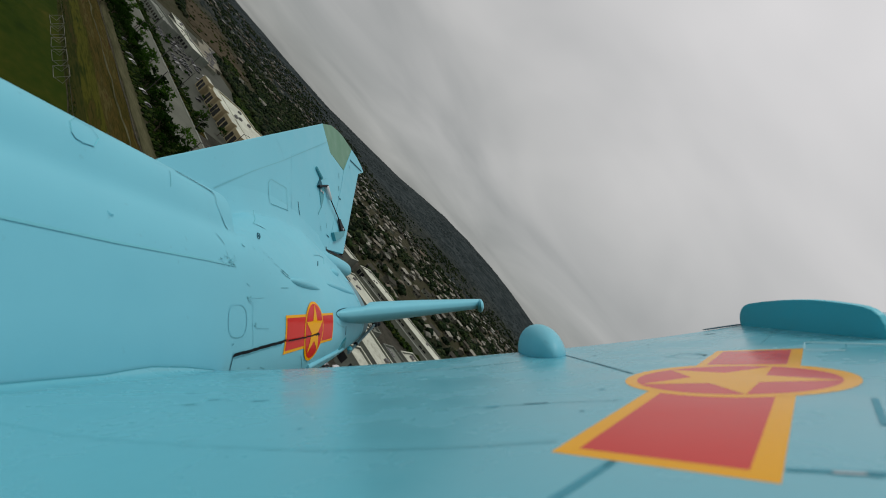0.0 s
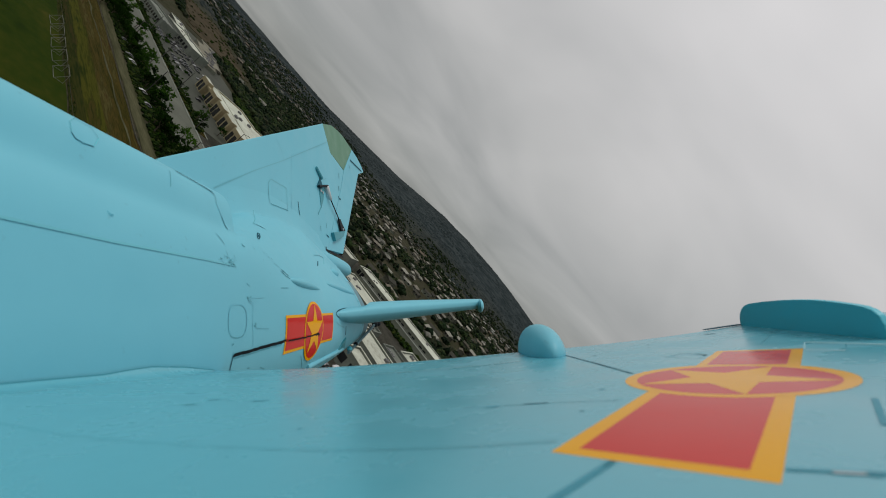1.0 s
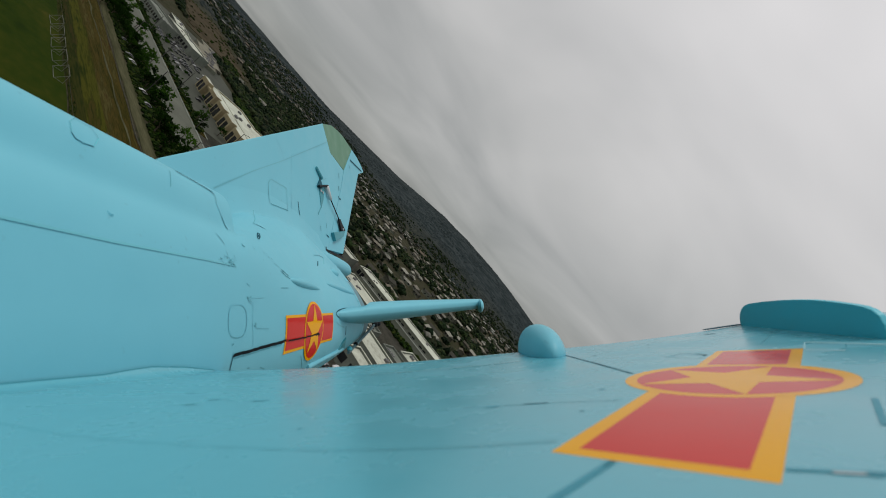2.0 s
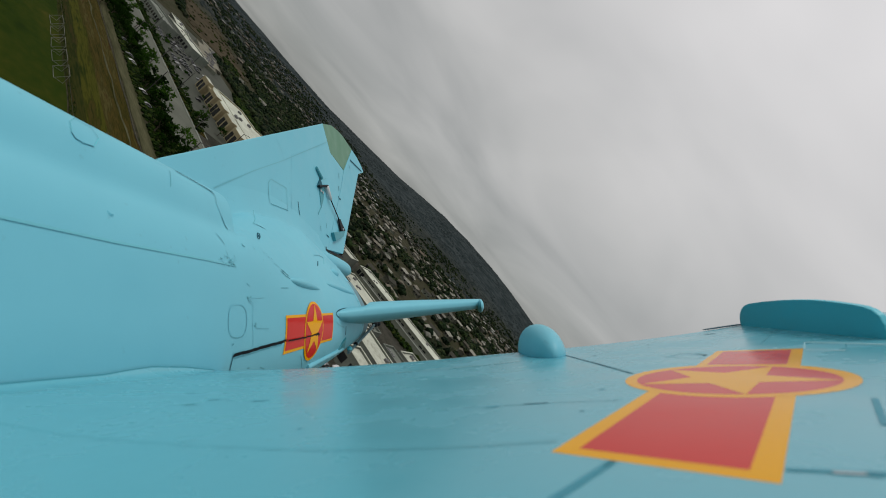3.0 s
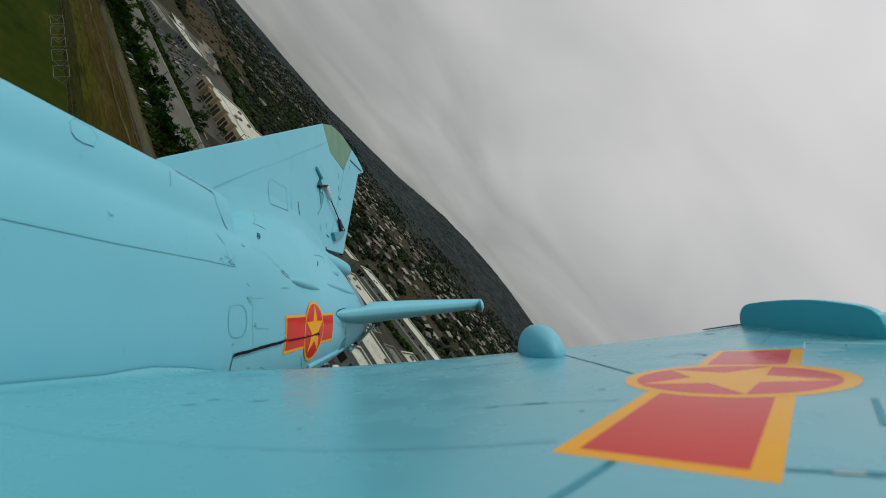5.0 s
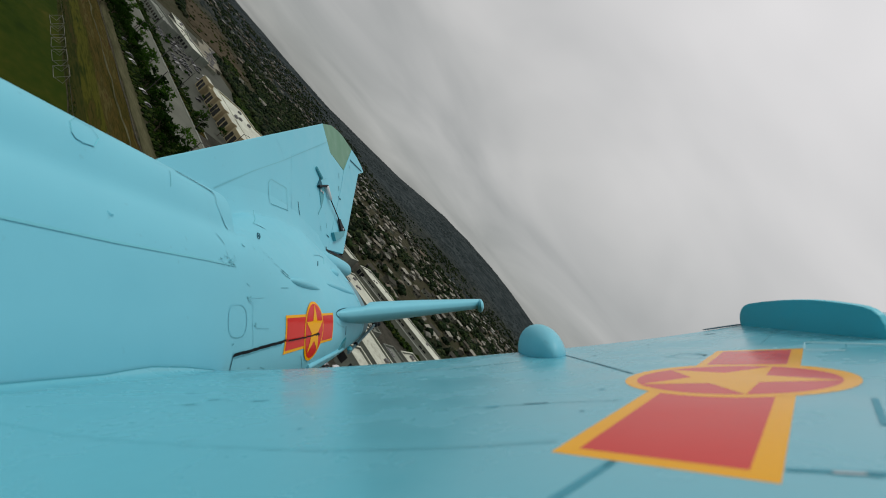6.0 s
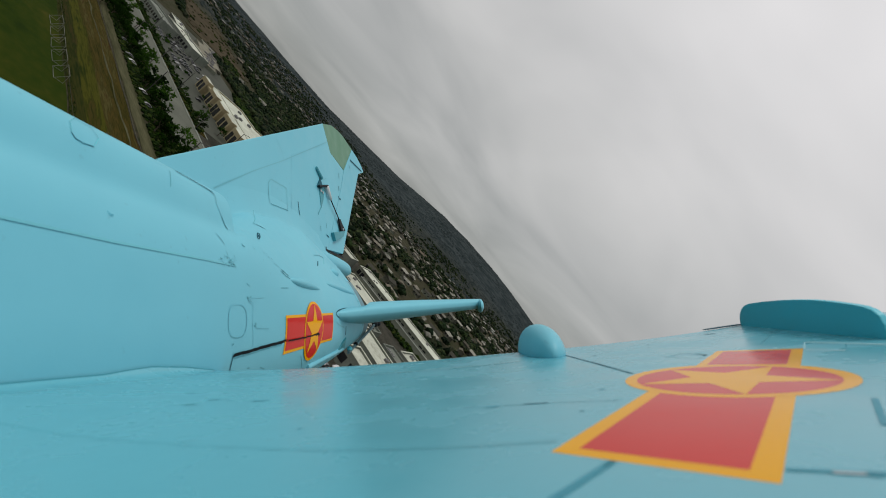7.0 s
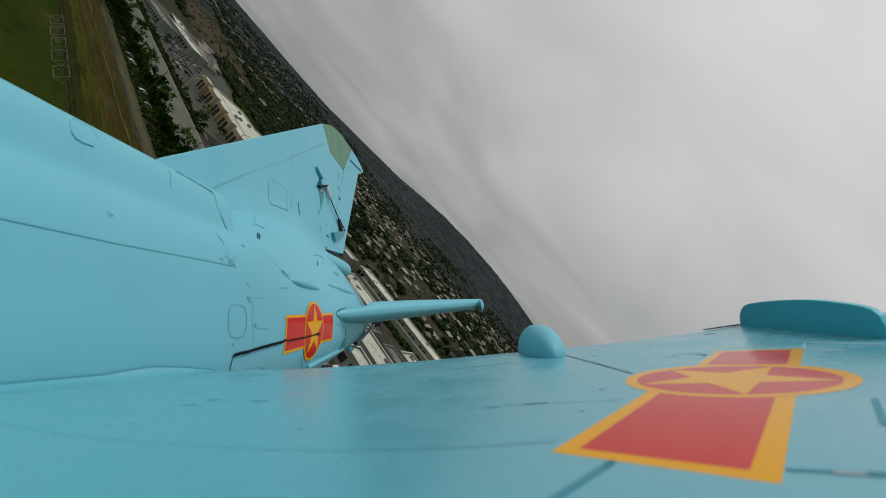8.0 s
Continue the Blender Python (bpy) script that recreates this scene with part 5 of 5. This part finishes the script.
for s, q, t in ((-205, 68.2, 88), (-189, 68.3, 93), (-148, 68.4, 90)):
    tagged(copy_thing(protos[2], here(s, q, 0.11, t)), "silver saloon car parked on dirt under trees", group="cars under the trees")


# ---- trees ----
def clump(bm, c, r, rnd, faces=1):
    """A ragged leafy lump."""
    m = Matrix.Translation(c) @ Euler((rnd.uniform(0, 6), rnd.uniform(0, 6), rnd.uniform(0, 6))).to_matrix().to_4x4() @ Matrix.Diagonal((r * rnd.uniform(0.8, 1.25), r * rnd.uniform(0.8, 1.25), r * rnd.uniform(0.6, 1.0), 1))
    res = bmesh.ops.create_icosphere(bm, subdivisions=faces, radius=1.0, matrix=m)
    for v in res["verts"]:
        v.co += (v.co - Vector(c)) * rnd.uniform(-0.3, 0.2)


def tree(seed, h, leaf, label, group):
    rnd = random.Random(seed)
    t = tagged(new("street_tree"), label, "tree", group=group)
    bm = bmesh.new()
    tube(bm, (0, 0, 0), (0.1, 0.05, h * 0.45), h * 0.035, h * 0.022, 7)
    for _ in range(4):
        a = rnd.uniform(0, 6.3)
        tube(bm, (0.1, 0.05, h * 0.38), (math.cos(a) * h * 0.2, math.sin(a) * h * 0.2, h * 0.68), h * 0.018, h * 0.006, 5)
    part("trunk", bm, BARK, t)
    bm = bmesh.new()
    for _ in range(8):  # uneven boughs, each a loose cloud of leaf clumps
        a, k = rnd.uniform(0, 6.3), rnd.uniform(0.05, 0.40)
        c, size = (math.cos(a) * k * h, math.sin(a) * k * h, h * rnd.uniform(0.42, 0.88)), h * rnd.uniform(0.10, 0.22)
        for _ in range(26):
            v = Vector((rnd.gauss(0, 1), rnd.gauss(0, 1), rnd.gauss(0, 0.8))) * size * 0.5
            clump(bm, Vector(c) + v, h * rnd.uniform(0.022, 0.062), rnd)
    part("crown", bm, leaf, t)
    return t


rnd = random.Random(8)
DARK = "dark green dense tree beside a dirt track"
LIGHT = "leafy mid-green street tree with uneven crown"
dark_kinds = [tree(31, 5.6, LEAF_DARK, DARK, "trees beside the track"), tree(32, 6.6, LEAF_DARK, DARK, "trees beside the track"), tree(33, 4.6, LEAF_DARK, DARK, "trees beside the track")]
light_kinds = [tree(34, 4.6, LEAF, LIGHT, "trees along the road"), tree(35, 5.4, LEAF, LIGHT, "trees along the road"), tree(36, 3.8, LEAF, LIGHT, "trees along the road")]
dark_places, light_places = [], []
for s in range(-330, -60, 4):
    for q0, q1, chance in ((67.2, 69.5, 0.85), (69.5, 71.5, 0.9), (71.5, 72.7, 0.6)):
        if rnd.random() < chance and not (q0 < 69 and -205 < s < -140 and rnd.random() < 0.6):
            dark_places.append((s + rnd.uniform(-2, 2), rnd.uniform(q0, q1), rnd.uniform(0.45, 0.95)))
    if rnd.random() < 0.42:
        light_places.append((s + rnd.uniform(-2, 2), rnd.uniform(73.0, 75.5), rnd.uniform(0.5, 0.9)))
for s in range(-330, -60, 9):
    if rnd.random() < 0.8:
        light_places.append((s + rnd.uniform(-2.5, 2.5), rnd.uniform(77.4, 78.6), rnd.uniform(0.7, 1.05)))
for s in range(-330, -160, 5):
    if rnd.random() < 0.75:
        dark_places.append((s + rnd.uniform(-2, 2), rnd.uniform(89.6, 91.5), rnd.uniform(0.3, 0.6)))
for s, q in ((-236, 62.5), (-241, 65.0), (-247, 61.0), (-244, 63.5), (-252, 63.0), (-258, 65.5), (-231, 66.0), (-238, 68.0)):
    dark_places.append((s, q, rnd.uniform(0.9, 1.15)))
for _ in range(24):
    light_places.append((rnd.uniform(-330, -170), rnd.uniform(94, 106), rnd.uniform(0.3, 0.6)))
for kinds, places in ((dark_kinds, dark_places), (light_kinds, light_places)):
    places.sort(key=lambda p: abs(p[0] + 170))
    for t, (s, q, k) in zip(kinds, places):
        t.matrix_world = at(s, q, 0.05)
    for s, q, k in places[len(kinds):]:
        c = copy_thing(rnd.choice(kinds), here(s, q, 0.05, rnd.uniform(0, 360)))
        c.scale = (U * k, U * k, U * k * rnd.uniform(0.85, 1.15))

# low bushes in the scrub: too many to count
ICO_ME = bmesh.new()
bmesh.ops.create_icosphere(ICO_ME, subdivisions=1, radius=1.0)
ICO_V = np.array([v.co[:] for v in ICO_ME.verts])
ICO_F = np.array([[v.index for v in f.verts] for f in ICO_ME.faces])
ICO_ME.free()


def scatter(name, spots2, material, label, category, squash=0.8, seed=1, smooth=False, ragged=(0.65, 1.3)):
    """Many ragged lumps in one mesh; each spot is x, y, z, radius."""
    rs = np.random.RandomState(seed)
    sp = np.array(spots2)
    sp[:, 3] *= U
    n, m = len(sp), len(ICO_V)
    k = rs.uniform(*ragged, (n, m, 1))
    size = sp[:, 3:4] * np.stack([rs.uniform(0.8, 1.3, n), rs.uniform(0.8, 1.3, n), squash * rs.uniform(0.8, 1.3, n)], 1)
    verts = (ICO_V[None] * k * size[:, None, :] + sp[:, None, :3]).reshape(-1, 3)
    faces = (ICO_F[None] + (np.arange(n) * m)[:, None, None]).reshape(-1, 3)
    me = bpy.data.meshes.new(name)
    me.from_pydata(verts.tolist(), [], faces.tolist())
    if smooth:
        me.polygons.foreach_set("use_smooth", [True] * len(me.polygons))
    me.materials.append(material)
    return tagged(new(name, me), label, category, kind="stuff")


rs = np.random.RandomState(5)
pts = []
for _ in range(4600):
    s, q = rs.uniform(-330, -60), rs.choice([rs.uniform(46.9, 48.2), rs.uniform(66, 75), rs.uniform(66, 75), rs.uniform(66, 75), rs.uniform(66, 75)])
    r = rs.uniform(0.06, 0.20) if q < 65 else rs.uniform(0.25, 0.8)
    p = sq(s, q)
    pts.append((p[0], p[1], U * r * 0.4, r))
for _ in range(700):
    p, r = sq(rs.uniform(-330, -161), rs.uniform(88.8, 92.0)), rs.uniform(0.3, 0.9)
    pts.append((p[0], p[1], U * (r * 0.5 + 0.15), r))
for _ in range(500):
    s = rs.uniform(-1080, -455)
    k = rs.rand()
    p, r = sq(s, 281 + 66 * k - 0.2 * (s + 1080)), rs.uniform(0.6, 1.8)
    if noise.noise(Vector((p[0] * 0.02, p[1] * 0.02, 1.0))) > -0.05:
        pts.append((p[0], p[1], U * r * 0.5, r))
for _ in range(1500):  # gardens and yards behind the stores
    s = rs.uniform(-470, -225)
    q = 150 + (-s - 300) * 0.26 + rs.uniform(0, 16)
    p, r = sq(s, q), rs.uniform(0.5, 1.9)
    if q > 145 and noise.noise(Vector((s * 0.06, q * 0.06, 5.0))) > -0.15:
        pts.append((p[0], p[1], U * r * 0.7, r))
for _ in range(420):  # weeds and shrubs in the yard before the row building
    k = rs.uniform(0, 60)
    p, r = sq(-127 + k * 0.96 + rs.uniform(-3, 3), 148 + k * 0.28 + rs.uniform(-2, 7)), rs.uniform(0.3, 1.1)
    pts.append((p[0], p[1], U * r * 0.6, r))
scatter("bushes", pts, BUSH, "low dark bushes scattered through dry scrub", "bushes", 0.7, 2)


# ---- houses of the town ----
def house(seed, wide, deep, tall):
    h = tagged(new("house"), "small stucco house with a shingled gable roof", "house", group="houses of the town")
    w, d = wide / 2, deep / 2
    bm = bmesh.new()
    box(bm, -w, -d, 0, w, d, tall)
    part("wall", bm, HOUSE_WALL, h)
    ridge = tall + deep * 0.22
    bm = bmesh.new()
    o = 0.5
    v = [bm.verts.new(p) for p in ((-w - o, -d - o, tall - 0.1), (w + o, -d - o, tall - 0.1), (w + o, d + o, tall - 0.1), (-w - o, d + o, tall - 0.1), (-w - o, 0, ridge), (w + o, 0, ridge))]
    for f in ((0, 1, 5, 4), (2, 3, 4, 5), (1, 2, 5), (3, 0, 4), (3, 2, 1, 0)):
        bm.faces.new([v[i] for i in f])
    part("roof", bm, HOUSE_ROOF, h)
    for x in (-w * 0.55, w * 0.5):
        bm = bmesh.new()
        box(bm, x - 0.8, -d - 0.05, 0.9, x + 0.8, -d - 0.004, 2.1)
        part("window", bm, DARK_GLASS, h)
    return h


house_kinds = [house(1, 9, 5.8, 2.3), house(2, 7, 6, 2.4), house(3, 9.5, 5.4, 3.6), house(4, 6.4, 5.8, 2.3)]


def bearing(x, y):
    return math.degrees(math.atan2(x - U * EX, y - U * EY)), math.hypot(x / U - EX, y / U - EY)


def eastern(az):
    """From 0 to 1: the streets past the row building, where houses stand closer and trees thinner."""
    return min(1.0, max(0.0, (az + 34) / 14))


def in_town(x, y):
    """Beyond the shops, the yard and the bare slope."""
    s, q = (E1.x * x + E1.y * y) / U, (E2.x * x + E2.y * y) / U
    if s > -215:
        return q > 188 + 0.20 * (s + 60)
    if s > -400:
        return q > 158
    return q > 158 and not (s > -1085 and 276 - 0.2 * (s + 1080) < q < 352 - 0.2 * (s + 1080))


def wooded(x, y):
    """Where the town's gardens close up into thick trees."""
    az, d = bearing(x, y)
    near_woods = 0.6 * max(0.0, 1 - abs(az + 41) / 10) * max(0.0, 1 - abs(d - 430) / 260)
    x, y = x / U, y / U
    return near_woods + noise.noise(Vector((x * 0.009, y * 0.009, 9.0))) + 0.5 * noise.noise(Vector((x * 0.03, y * 0.03, 2.0)))


rnd = random.Random(77)
seen_lots = []
q = 160.0
while q < 1700:
    s = -2600.0
    while s < 700:
        x, y, _ = sq(s + rnd.uniform(-7, 7), q + rnd.uniform(-9, 9))
        az, d = bearing(x, y)
        cluster = noise.noise(Vector((x * 0.0032, y * 0.0032, 4.0))) + 0.5 * noise.noise(Vector((x * 0.009, y * 0.009, 6.0)))
        if cluster < rnd.uniform(-0.35, 0.15) - (0.0 if d < 420 else -0.18) - 0.7 * eastern(az) * (1.0 if d < 700 else 0.2):
            s += rnd.uniform(11, 24)
            continue
        if -58 < az < 16 and d < 1800 - 900 * eastern(az) and in_town(x, y) and wooded(x, y) < rnd.uniform(-0.05, 0.45) + 0.1 * eastern(az):
            seen_lots.append((d, x, y, TURN + rnd.choice((0, 90)) + rnd.uniform(-40, 40)))
        s += rnd.uniform(11, 24)
    q += rnd.choice((19, 29)) * (1 + q / 2600)
seen_lots.sort()
for i, k in enumerate(house_kinds):
    k.matrix_world = pose(seen_lots[i][1], seen_lots[i][2], 0, 0, 0, seen_lots[i][3]) @ Matrix.Scale(U, 4)
for _, x, y, t in seen_lots[4:296]:
    c = copy_thing(rnd.choice(house_kinds), pose(x, y, 0, 0, 0, t))
    k = U * rnd.uniform(0.62, 1.05)
    c.scale = (k * rnd.uniform(0.8, 1.15), k, U * rnd.uniform(0.8, 1.05))
wv, wf, rv, rf = [], [], [], []
rs = np.random.RandomState(12)
for _, x, y, t in seen_lots[296:]:
    m = pose(x, y, relief(x, y) - 0.3, 0, 0, t) @ Matrix.Scale(U, 4)
    w, d, h = rs.uniform(2.4, 4.8), rs.uniform(2.0, 3.2), rs.uniform(2.2, 3.4)
    if rs.rand() < 0.05:
        w, d = w * 2.4, d * 1.8
    b6 = len(wv)
    wv += [(m @ Vector(c))[:] for c in ((-w, -d, 0), (w, -d, 0), (w, d, 0), (-w, d, 0), (-w, -d, h), (w, -d, h), (w, d, h), (-w, d, h))]
    wf += [[b6 + i for i in f] for f in ((0, 1, 5, 4), (1, 2, 6, 5), (2, 3, 7, 6), (3, 0, 4, 7))]
    b6 = len(rv)
    o = 0.4
    rv += [(m @ Vector(c))[:] for c in ((-w - o, -d - o, h), (w + o, -d - o, h), (w + o, d + o, h), (-w - o, d + o, h), (-w, 0, h + d * 0.45), (w, 0, h + d * 0.45))]
    rf += [[b6 + i for i in f] for f in ((0, 1, 5, 4), (2, 3, 4, 5), (1, 2, 5), (3, 0, 4))]
for nm, vv, ff, mm in (("far_house_walls", wv, wf, FAR_WALL), ("far_house_roofs", rv, rf, FAR_ROOF)):
    me = bpy.data.meshes.new(nm)
    me.from_pydata(vv, [], ff)
    me.materials.append(mm)
    tagged(new(nm, me), "far rows of small stucco houses with gable roofs", "houses", kind="stuff")

# trees among the houses and woods on the hills
pts = []
for _ in range(38000):
    d, az = 150 + 1650 * rs.rand() ** 1.15, rs.uniform(-58, 16)
    if d > 1800 - 600 * eastern(az):
        continue
    x, y = U * (EX + d * math.sin(radians(az))), U * (EY + d * math.cos(radians(az)))
    if not in_town(x, y) or wooded(x, y) < rs.uniform(-0.45, 0.3) + 0.22 * eastern(az):
        continue
    r = rs.uniform(0.8, 2.8)
    for _ in range(3):
        pts.append((x + rs.uniform(-3, 3), y + rs.uniform(-3, 3), relief(x, y) + U * r * rs.uniform(0.5, 1.1), r * rs.uniform(0.6, 1.0)))
for _ in range(14000):  # thicker planting in the nearest streets
    d, az = 150 + 380 * rs.rand(), rs.uniform(-58, 16)
    x, y = U * (EX + d * math.sin(radians(az))), U * (EY + d * math.cos(radians(az)))
    if not in_town(x, y) or wooded(x, y) < rs.uniform(-0.45, 0.3) + 0.22 * eastern(az):
        continue
    r = rs.uniform(0.7, 1.9)
    for _ in range(3):
        pts.append((x + rs.uniform(-2.4, 2.4), y + rs.uniform(-2.4, 2.4), U * r * rs.uniform(0.6, 1.6), r * rs.uniform(0.5, 1.0)))
scatter("town_trees", pts, LEAF_FAR, "dark green trees crowded among the houses", "trees", 0.9, 3)
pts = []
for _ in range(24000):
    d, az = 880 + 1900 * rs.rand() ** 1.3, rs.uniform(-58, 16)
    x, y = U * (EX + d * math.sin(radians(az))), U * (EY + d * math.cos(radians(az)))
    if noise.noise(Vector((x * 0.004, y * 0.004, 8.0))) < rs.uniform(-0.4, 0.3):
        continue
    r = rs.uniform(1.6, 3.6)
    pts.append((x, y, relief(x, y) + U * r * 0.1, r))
scatter("hill_woods", pts, LEAF_HILL, "haze-coloured woods covering the distant hills", "woods", 0.4, 4, True, (0.85, 1.15))


# ---- farther places round the field ----
def polar(az, d, z=0.0, turn=0.0):
    return pose(U * d * math.sin(radians(az)), U * d * math.cos(radians(az)), z, 0, 0, turn - az)


def gabled_hall(name, label, m, w, d, h, wall_mat, roof_mat):
    g = tagged(new(name), label, "building")
    g.matrix_world = m
    bm = bmesh.new()
    box(bm, -w, -d, 0, w, d, h)
    part("wall", bm, wall_mat, g)
    bm = slab([(-d - 0.6, h), (0.0, h + d * 0.35), (d + 0.6, h), (d + 0.6, h + 0.25), (0.0, h + d * 0.35 + 0.3), (-d - 0.6, h + 0.25)], lambda y, z: (-w - 0.5, y, z), lambda y, z: (w + 0.5, y, z))
    part("roof", bm, roof_mat, g)
    for i in range(int(2 * w / 5)):
        bm = bmesh.new()
        box(bm, -w + 1.2 + i * 5, -d - 0.06, 0.8, -w + 3.6 + i * 5, -d - 0.004, h * 0.7)
        part("window", bm, DARK_GLASS, g)
    return g


SHED_ROOF = mottled("grey_metal_roof", [(0.14, 0.13, 0.115), (0.22, 0.21, 0.19)], 0.1, 0.7, 0, 0.1, 9, spec=0.2)
TERRACOTTA = mottled("terracotta_roof", [(0.20, 0.055, 0.03), (0.28, 0.085, 0.05)], 0.2, 0.8, 0, 0.1, 9, spec=0.1)
RUST = [mottled("rust_red_steel", [(0.13, 0.03, 0.022), (0.20, 0.05, 0.035)], 0.4, 0.7, 0, 0.1, 8, spec=0.2),
        mottled("grey_blue_steel", [(0.05, 0.07, 0.09), (0.08, 0.10, 0.12)], 0.4, 0.7, 0, 0.1, 8, spec=0.2),
        mottled("pale_grey_steel", [(0.25, 0.25, 0.24), (0.36, 0.36, 0.34)], 0.4, 0.7, 0, 0.1, 8, spec=0.2)]
WATER = mottled("grey_water", [(0.02, 0.028, 0.03), (0.03, 0.04, 0.042)], 0.02, 0.12)

gabled_hall("gabled_hall", "large grey hall with a shallow gable roof", at(50, 112, 0.07), 26, 13, 6.0, GREY_WALL, SHED_ROOF)
gabled_hall("tiled_building", "long low building with an orange tiled roof", at(60, 172, 0.07, 8), 22, 6, 3.6, CREAM, TERRACOTTA)
gabled_hall("gabled_hall", "white-walled hall with a pale gable roof", polar(-52, 470), 24, 14, 7.0, GREY_WALL, WHITE_ROOF)

# container yard and harbour beyond the field's end
bm = bmesh.new()
rows2 = [[bm.verts.new((U * d * math.sin(radians(a)), U * d * math.cos(radians(a)), z)) for a in range(-122, -83, 3)] for d, z in ((1280, 0.15), (1900, 0.15), (1900, 0.0), (1280, 0.0))]
for a, b7 in zip(rows2, rows2[1:] + rows2[:1]):
    for i in range(len(a) - 1):
        bm.faces.new((a[i], a[i + 1], b7[i + 1], b7[i]))
tagged(new("harbour_water", mesh_of("harbour_water", bm, WATER)), "flat grey harbour water beyond the yards", "water", kind="structure")


def container(material, label):
    c = tagged(new("shipping_container"), label, "container", group="containers in the yard")
    bm = bmesh.new()
    box(bm, -6.05, -1.22, 0, 6.05, 1.22, 2.59)
    part("body", bm, material, c)
    for x in (-4.5, -1.5, 1.5, 4.5):
        bm = bmesh.new()
        box(bm, x - 0.9, -1.27, 0.2, x + 0.9, -1.224, 2.4)
        part("side_panel", bm, material, c)
    return c


boxes3 = [container(RUST[0], "rust red steel shipping container in a yard"), container(RUST[1], "grey-blue steel shipping container in a yard"), container(RUST[2], "pale grey steel shipping container in a yard")]
rnd = random.Random(55)
slots = []
for r in range(9):
    for c in range(14):
        if rnd.random() < 0.8:
            slots.append((-88 + c * 1.6, 700 + r * 24, 0))
            if rnd.random() < 0.4:
                slots.append((-88 + c * 1.6, 700 + r * 24, 1))
for i, b8 in enumerate(boxes3):
    b8.matrix_world = polar(slots[i][0], slots[i][1], slots[i][2] * 2.6)
for az, d, n in slots[3:]:
    copy_thing(rnd.choice((boxes3[0], boxes3[0], boxes3[1], boxes3[2])), polar(az, d, n * 2.6))


def quay_crane():
    q2 = tagged(new("quay_crane"), "tall dark steel quay crane with raised boom", "crane", group="cranes at the harbour")
    for x in (-12, 12):
        for y in (-15, 15):
            bm = bmesh.new()
            tube(bm, (x, y, 0), (x, y, 48), 1.1, 0.9, 6)
            part("leg", bm, RUST[1], q2)
    for y in (-15, 15):
        bm = bmesh.new()
        tube(bm, (-12, y, 20), (12, y, 20), 0.9, n=6)
        part("cross_beam", bm, RUST[1], q2)
    bm = bmesh.new()
    tube(bm, (0, 30, 46), (0, -18, 46), 1.6, n=6)
    part("girder", bm, RUST[1], q2)
    bm = bmesh.new()
    tube(bm, (0, -18, 46), (0, -40, 92), 1.5, 1.0, 6)
    part("boom", bm, RUST[1], q2)
    bm = bmesh.new()
    tube(bm, (0, -6, 46), (0, -6, 74), 1.2, 0.7, 6)
    part("mast", bm, RUST[1], q2)
    bm = bmesh.new()
    tube(bm, (0, -6, 74), (0, -39, 90), 0.35, n=5)
    part("stay", bm, RUST[1], q2)
    bm = bmesh.new()
    box(bm, -3, 12, 47, 3, 22, 52)
    part("machine_house", bm, RUST[2], q2)
    return q2


crane = quay_crane()
crane.matrix_world = polar(-86, 1230, 0, 180)
for az, d, t in ((-90, 1240, 180), (-94, 1235, 180), (-97, 1240, 180), (-104, 1980, 0), (-108, 1975, 0), (-112, 1980, 0), (-115, 1985, 0)):
    copy_thing(crane, polar(az, d, 0, t))
